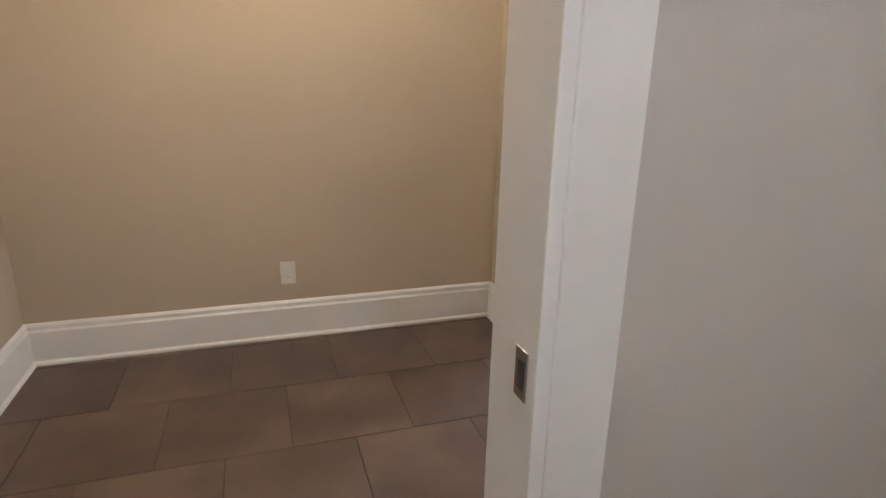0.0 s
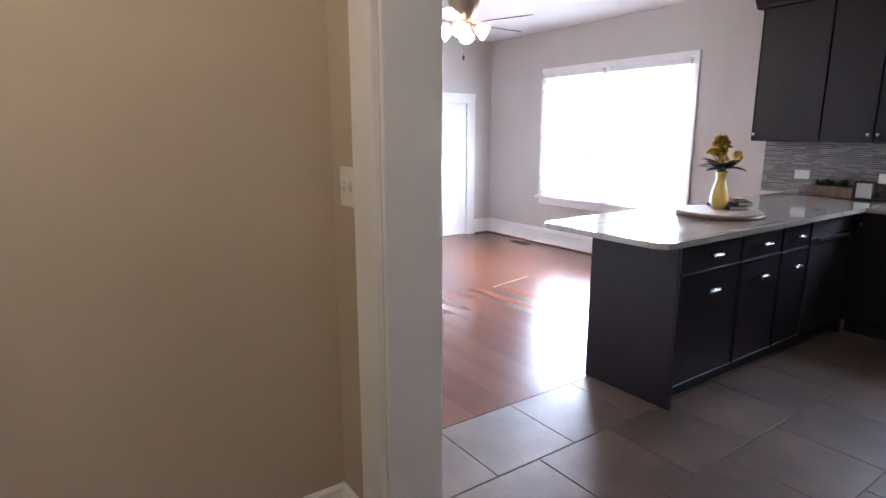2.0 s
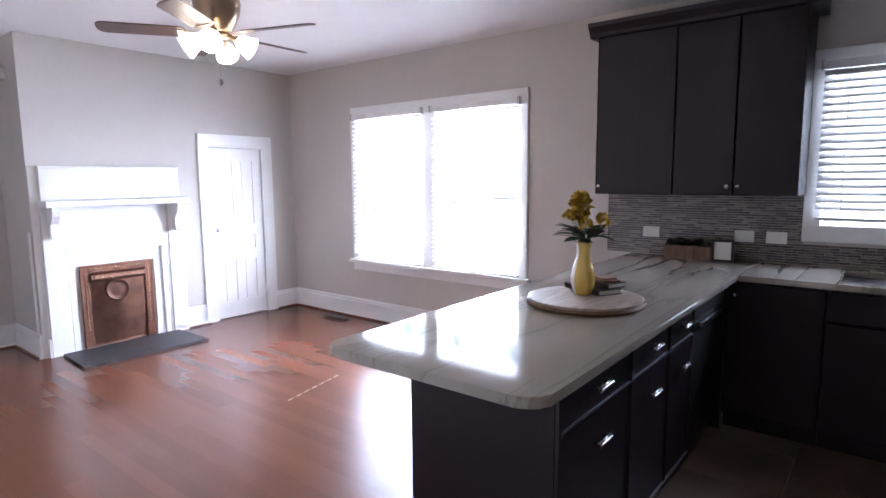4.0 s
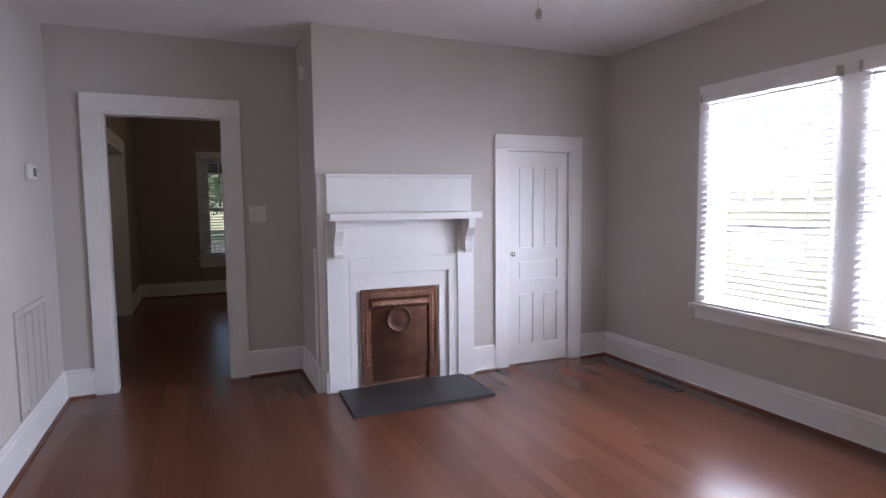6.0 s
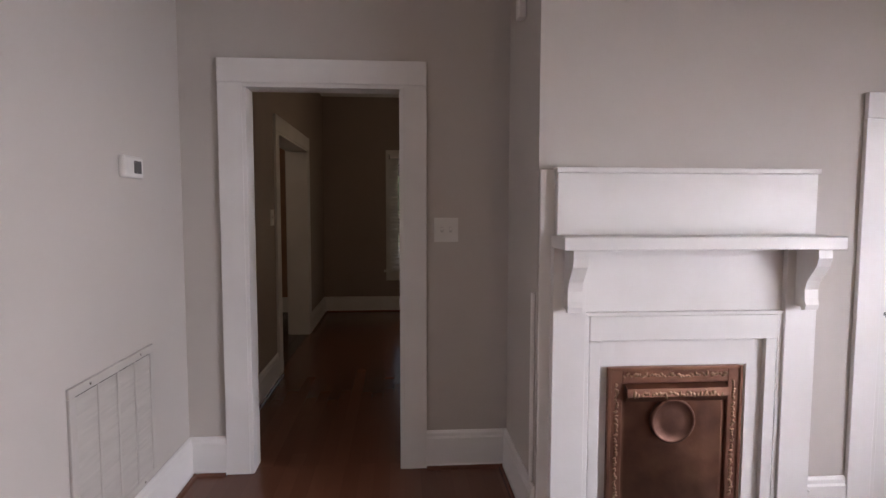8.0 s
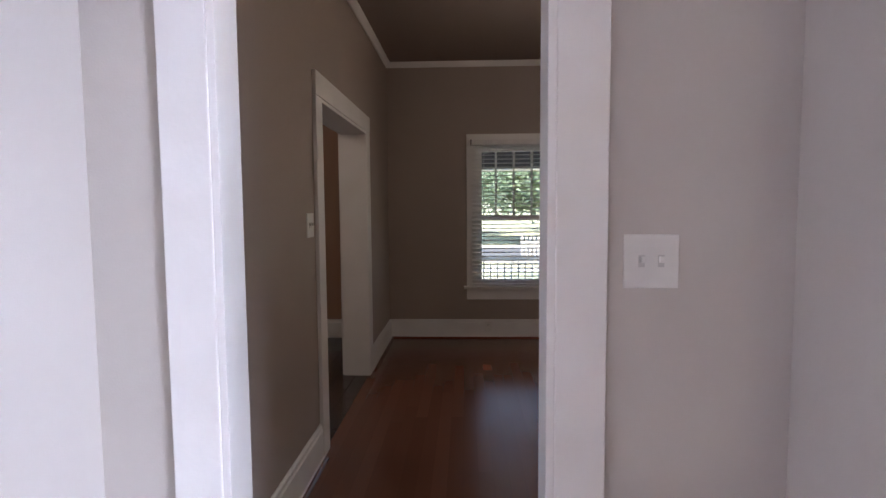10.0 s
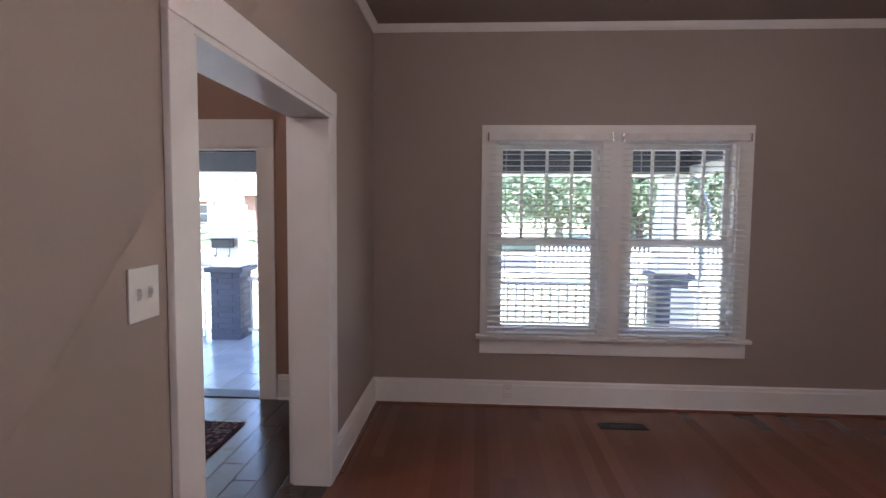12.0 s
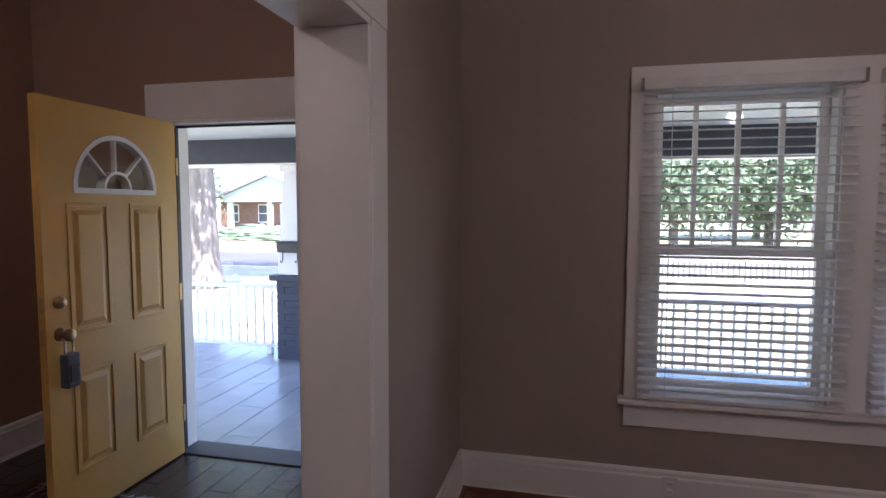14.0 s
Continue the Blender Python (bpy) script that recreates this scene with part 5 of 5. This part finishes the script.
def brick_pier(x, y, label):
    th = thing("porch_pier", pose(x, y, PZ), label, "pier", "porch piers")
    h, co = 0.91, 12
    core = part("core", boxes((-0.19, 0.19, -0.19, 0.19, 0, h)), DARKPAINT, th)
    ch = h / co
    bk = mesh_of("brick", boxes((-0.148, 0.148, -0.048, 0.048, 0.004, ch - 0.004), bevel=0.003), DARKPAINT)
    for k in range(co):
        for q in range(4):
            flip = -1 if k % 2 else 1
            m = pose(0, 0, k * ch, 0, 0, 90 * q) @ pose(flip * 0.052, -0.152, 0)
            part("brick", bk, None, th, m=m)
    part("cap", boxes((-0.26, 0.26, -0.26, 0.26, h, h + 0.065), bevel=0.008), DARKPAINT, th)
    bm = bmesh.new()
    z0, z1 = h + 0.066, 2.0 - PZ - 0.002
    lo = [bm.verts.new((sx * 0.19, sy * 0.19, z0)) for sx, sy in ((-1, -1), (1, -1), (1, 1), (-1, 1))]
    hi = [bm.verts.new((sx * 0.125, sy * 0.125, z1)) for sx, sy in ((-1, -1), (1, -1), (1, 1), (-1, 1))]
    bm.faces.new(lo), bm.faces.new(hi)
    for k in range(4):
        bm.faces.new((lo[k], lo[(k + 1) % 4], hi[(k + 1) % 4], hi[k]))
    bmesh.ops.bevel(bm, geom=bm.edges[:], offset=0.008, segments=2, affect="EDGES")
    part("column", bm, WHITE, th, "white tapered wooden column")
    part("column_cap", boxes((-0.16, 0.16, -0.16, 0.16, z1 - 0.07, z1 - 0.002), bevel=0.006), WHITE, th)
    return th


brick_pier(-2.42, 14.4, "slate blue brick pier with white tapered column")
brick_pier(3.40, 14.4, "slate blue brick porch corner pier with white column")
th = thing("mailbox", pose(-2.42, 14.19, 1.02), "dark metal wall mailbox with curled hooks", "mailbox")
part("box", boxes((-0.13, 0.13, -0.1, 0.03, 0.0, 0.11), bevel=0.008), BLACK, th)
part("lid", boxes((-0.14, 0.14, -0.115, 0.03, 0.111, 0.122), bevel=0.004), BLACK, th)
for s in (-1, 1):
    tube("hook", [(s * 0.09, -0.03, 0.0), (s * 0.09, -0.03, -0.08), (s * 0.09, -0.045, -0.11), (s * 0.09, -0.07, -0.115), (s * 0.09, -0.085, -0.09)], 0.006, BLACK, th)
tube("downspout", [(0.2, -0.1, 1.05), (0.3, -0.14, 0.98), (0.33, -0.16, 0.85), (0.42, -0.16, 0.66), (0.44, -0.16, 0.3), (0.36, -0.14, 0.1), (0.36, -0.14, -1.165)], 0.026, mat("grey_downspout_paint", (0.22, 0.24, 0.26), 0.5, scale=5), None)
ob = scene.objects["downspout"]
ob.location = (3.4, 14.4, 0.95)
tagged(ob, "dark bent downspout beside the porch column", "downspout")


def railing(m, length, label):
    th = thing("porch_railing", m, label, "railing", "porch railings")
    part("top_rail", boxes((0, length, -0.03, 0.03, 0.78, 0.83), bevel=0.006), WHITE, th)
    part("bottom_rail", boxes((0, length, -0.025, 0.025, 0.08, 0.12), bevel=0.005), WHITE, th)
    bal = mesh_of("baluster", boxes((-0.012, 0.012, -0.012, 0.012, 0.12, 0.78)), WHITE)
    n = int(length / 0.11)
    for i in range(n):
        part("baluster", bal, None, th, m=pose((i + 0.5) * length / n, 0, 0))
    for x in (0.2, length - 0.2):
        part("foot", boxes((x - 0.03, x + 0.03, -0.025, 0.025, 0.0, 0.08)), WHITE, th)
    return th


railing(pose(-2.20, 14.42, PZ), 5.38, "white porch railing with square balusters")
railing(pose(-5.1, 14.42, PZ), 2.46, "white porch railing with square balusters")
rl = railing(pose(3.29, 13.93, PZ, 0, 0, -24), 1.05, "white side railing of the porch with a boarded end")
part("end_board", boxes((0.0, 0.27, -0.034, -0.031, 0.1, 0.80), bevel=0.001), WHITE, rl)


# trees
def crown_mesh(name, rng, rad, n, size, material, squash=0.8):
    """Leaf blades gathered on a few dozen twig ends, with gaps between."""
    ends = []
    for _ in range(int(n / 40)):
        d = Vector((rng.gauss(0, 1), rng.gauss(0, 1), rng.gauss(0, 0.8))).normalized() * rad * rng.uniform(0.35, 1.0)
        ends.append((d.x, d.y, d.z * squash))
    verts, faces = [], []
    for i in range(n):
        e = ends[i % len(ends)]
        c = Vector(e) + Vector((rng.gauss(0, 1), rng.gauss(0, 1), rng.gauss(0, 0.7))) * rad * 0.17
        u = Vector((rng.gauss(0, 1), rng.gauss(0, 1), rng.gauss(0, 1))).normalized()
        v = u.orthogonal().normalized() * size * 0.35
        u = u * size * rng.uniform(0.6, 1.2)
        k = len(verts)
        verts += [c - u, c + v, c + u, c - v]
        faces.append((k, k + 1, k + 2, k + 3))
    me = bpy.data.meshes.new(name)
    me.from_pydata(verts, [], faces)
    me.materials.append(material)
    return me


def leaf_mat(name, a, b):
    m = mat(name, a, 0.6)
    nt = m.node_tree
    geo, rp = nt.nodes.new("ShaderNodeNewGeometry"), nt.nodes.new("ShaderNodeValToRGB")
    rp.color_ramp.elements[0].color, rp.color_ramp.elements[1].color = (*a, 1), (*b, 1)
    nt.links.new(geo.outputs["Random Per Island"], rp.inputs[0])
    b = nt.nodes["Principled BSDF"]
    nt.links.new(rp.outputs[0], b.inputs["Base Color"])
    thin, mix = nt.nodes.new("ShaderNodeBsdfTranslucent"), nt.nodes.new("ShaderNodeMixShader")
    nt.links.new(rp.outputs[0], thin.inputs[0])
    mix.inputs[0].default_value = 0.45
    nt.links.new(b.outputs[0], mix.inputs[1])
    nt.links.new(thin.outputs[0], mix.inputs[2])
    nt.links.new(mix.outputs[0], nt.nodes["Material Output"].inputs[0])
    return m


# leaf greens lightened, with the haze of outdoor glare put into the colour
HAZY_FOLIAGE = leaf_mat("hazy_foliage", (0.20, 0.27, 0.16), (0.34, 0.41, 0.28))
BARK = mat("grey_bark", (0.22, 0.19, 0.16), 0.95, color2=(0.12, 0.10, 0.08), scale=3, stretch=(3, 3, 0.5), bump=0.8, bump_scale=12)


def tree(x, y, trunk_r, trunk_h, rad, label, seed, leaves=3000, size=0.22):
    rng = random.Random(seed)
    th = thing("tree", pose(x, y, -0.75), label, "tree", "street trees")
    prof = [(trunk_r * 1.5, 0), (trunk_r * 1.15, 0.25), (trunk_r, 0.8), (trunk_r * 0.85, trunk_h * 0.6), (trunk_r * 0.6, trunk_h), (trunk_r * 0.3, trunk_h + rad * 0.6)]
    bm = lathe(prof, 18)
    for v in bm.verts:
        f = 1 + 0.14 * noise.noise(v.co * 1.7 + Vector((seed, 0, 0)))
        v.co.x, v.co.y = v.co.x * f + 0.12 * trunk_h * 0.1 * math.sin(v.co.z * 0.5 + seed), v.co.y * f
    tr = part("trunk", bm, BARK, th, "rough grey bark trunk", True)
    for k in range(7):
        a, z = k * 0.9 + rng.uniform(0, 0.5), trunk_h * rng.uniform(0.65, 1.0)
        l = rad * rng.uniform(0.6, 0.95)
        e = Vector((math.cos(a) * l, math.sin(a) * l, l * rng.uniform(0.3, 0.8)))
        tube("limb", [(0, 0, z), tuple(Vector((0, 0, z)) + e * 0.45 + Vector((0, 0, 0.15 * l))), tuple(Vector((0, 0, z)) + e)], trunk_r * 0.22, BARK, th)
    cr = part("crown", crown_mesh("crown", rng, rad, leaves, size, HAZY_FOLIAGE), None, th, "green leafy crown")
    cr.location = (0, 0, trunk_h + rad * 0.45)
    return th


tree(-9.6, 22.5, 0.42, 5.0, 3.4, "large street tree with pale mottled trunk", 2, 9000, 0.15)
for i, (x, y, r) in enumerate(((5.5, 39, 3.8), (10.5, 41, 4.2), (16.5, 38, 4.6), (24, 40, 5.0), (1.0, 48, 4.5), (-9.5, 49, 4.4), (13, 52, 5.5), (-31, 46, 5.0), (20.5, 30, 3.4))):
    tree(x, y, 0.22, 2.6, r, "leafy green tree across the street", 20 + i, 12000, 0.24)
ob = part("hedge", crown_mesh("hedge", random.Random(6), 1.0, 9000, 0.12, HAZY_FOLIAGE, 0.5), None)
ob.scale, ob.location = (9.0, 0.9, 1.1), (-19.0, 39.6, -0.25)
tagged(ob, "uneven green shrubs before the house", "shrubs", "", "stuff")

# picket fence
th = thing("picket_fence", pose(3.0, 26.2, -0.75), "weathered pale picket fence along the lawn", "fence")
pk = mesh_of("picket", extrude([(-0.045, 0.06), (0.045, 0.06), (0.045, 1.0), (0, 1.08), (-0.045, 1.0)], -0.01, 0.01), mat("weathered_picket", (0.42, 0.40, 0.37), 0.85, color2=(0.3, 0.28, 0.26), scale=5))
for i in range(120):
    part("picket", pk, None, th, m=pose(i * 0.15, 0, 0))
for z in (0.3, 0.8):
    part("rail", boxes((0, 18, 0.011, 0.05, z - 0.04, z + 0.04)), CONCRETE, th)
for i in range(8):
    part("post", boxes((i * 2.5 - 0.05, i * 2.5 + 0.05, 0.051, 0.15, 0, 1.1)), CONCRETE, th)

# house across the street
th = thing("house", pose(-22.6, 51, -0.75), "brown brick bungalow with pale gabled porch", "house")
BRICKH = mat("far_brick", (0.27, 0.17, 0.13), 0.9, color2=(0.2, 0.12, 0.09), scale=9, bump=0.3)
PALE = mat("pale_green_siding", (0.40, 0.46, 0.42), 0.7, color2=(0.36, 0.42, 0.38), scale=3)
SHING = mat("grey_shingle", (0.20, 0.20, 0.20), 0.9, color2=(0.14, 0.14, 0.14), scale=6, bump=0.4)
part("wall", boxes((-6, 6, 0, 9, 0, 3.2)), BRICKH, th)
part("porch_deck", boxes((-3.8, 3.8, -2.6, -0.01, 0, 0.5)), CONCRETE, th)
for x in (-3.5, 0.0, 3.5):
    part("porch_post", boxes((x - 0.18, x + 0.18, -2.5, -2.14, 0.501, 2.7)), PALE, th)
part("porch_lintel", boxes((-4.0, 4.0, -2.6, -0.01, 2.701, 3.05)), PALE, th)
part("gable", extrude([(-4.3, 3.051), (4.3, 3.051), (0, 4.7)], -2.55, -0.01), PALE, th)
for s in (-1, 1):
    part("porch_roof_slope", extrude([(0, 4.72), (s * 4.6, 2.96), (s * 4.6, 3.1), (0, 4.88)], -2.9, 0.5), SHING, th)
part("roof", extrude([(-0.6, 3.21), (9.6, 3.21), (4.5, 6.0)], -6.6, 6.6, "x"), SHING, th)
for x in (-4.8, -1.9, 1.9, 4.8):
    w = part("window", boxes((x - 0.55, x + 0.55, -0.05, -0.001, 1.0, 2.5)), WHITE, th)
    part("pane", boxes((x - 0.47, x + 0.47, -0.056, -0.051, 1.08, 1.72), (x - 0.47, x + 0.47, -0.056, -0.051, 1.78, 2.42)), mat("far_glass", (0.10, 0.12, 0.13), 0.1), w)
d = part("door", boxes((-0.45, 0.45, -0.05, -0.001, 0.5, 2.55)), WHITE, th)
part("porch_step", boxes((-0.9, 0.9, -3.3, -2.61, 0, 0.25)), CONCRETE, th)

# ---- floor pieces ----
rng = random.Random(5)
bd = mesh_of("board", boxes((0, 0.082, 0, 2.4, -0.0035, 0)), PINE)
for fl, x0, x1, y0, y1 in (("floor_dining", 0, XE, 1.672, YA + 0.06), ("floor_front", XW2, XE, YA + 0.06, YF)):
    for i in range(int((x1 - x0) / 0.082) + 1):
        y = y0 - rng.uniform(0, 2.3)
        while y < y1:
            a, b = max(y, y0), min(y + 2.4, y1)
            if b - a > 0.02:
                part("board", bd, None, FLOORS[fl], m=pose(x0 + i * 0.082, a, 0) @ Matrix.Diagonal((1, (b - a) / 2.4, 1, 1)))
            y += 2.4
ob = part("floor_seam_strip", boxes(*[(i * 0.082 - 0.24, i * 0.082 - 0.185, -0.004, 0.004, 0.0005, 0.0022) for i in range(7)]), mat("pale_wood_filler", (0.60, 0.42, 0.26), 0.5))
ob.matrix_world = pose(2.63, 3.575, 0, 0, 0, 12)
tagged(ob, "pale filled seam across the dining floor boards", "floor seam", "", "structure")
tl = mesh_of("tile", boxes((0.002, 0.465, 0.002, 0.4595, -0.01, 0), bevel=0.003), TILE)
for j in range(10):
    y = 1.67 - 0.4615 * (j + 1)
    for i in range(-8, 9):
        x = 0.97 - (0.2335 if j % 2 else 0) + 0.467 * i
        a, b = max(x, HALLX), min(x + 0.467, XE)
        if b - a > 0.03:
            part("tile", tl, None, FLOORS["floor_kitchen"], m=pose(a, y, 0) @ Matrix.Diagonal(((b - a) / 0.467, 1, 1, 1)))
dt = mesh_of("tile", boxes((0.0015, 0.1485, 0.002, 0.6, -0.01, 0), bevel=0.002), DARKTILE)
for i in range(19):
    y = 6.95 - (i % 3) * 0.2
    while y < YF:
        a, b = max(y, 6.95), min(y + 0.603, YF + 0.0)
        if b - a > 0.03:
            part("tile", dt, None, FLOORS["floor_entry"], m=pose(-2.72 + i * 0.15, a, 0) @ Matrix.Diagonal((min(1, (XW2 - 0.002 + 2.72 - i * 0.15) / 0.15), (b - a) / 0.603, 1, 1)))
        y += 0.603
pt = mesh_of("porch_board", boxes((0.002, 0.298, 0.002, 1.2, -0.015, 0), bevel=0.003), PORCHPAINT)
for i in range(32):
    y = YF + 0.19 - (i % 2) * 0.6
    while y < 14.75:
        a, b = max(y, YF + 0.19), min(y + 1.203, 14.75)
        if b - a > 0.03:
            part("board", pt, None, PORCH, m=pose(-5.2 + i * 0.3, a, PZ) @ Matrix.Diagonal((1, (b - a) / 1.203, 1, 1)))
        y += 1.203
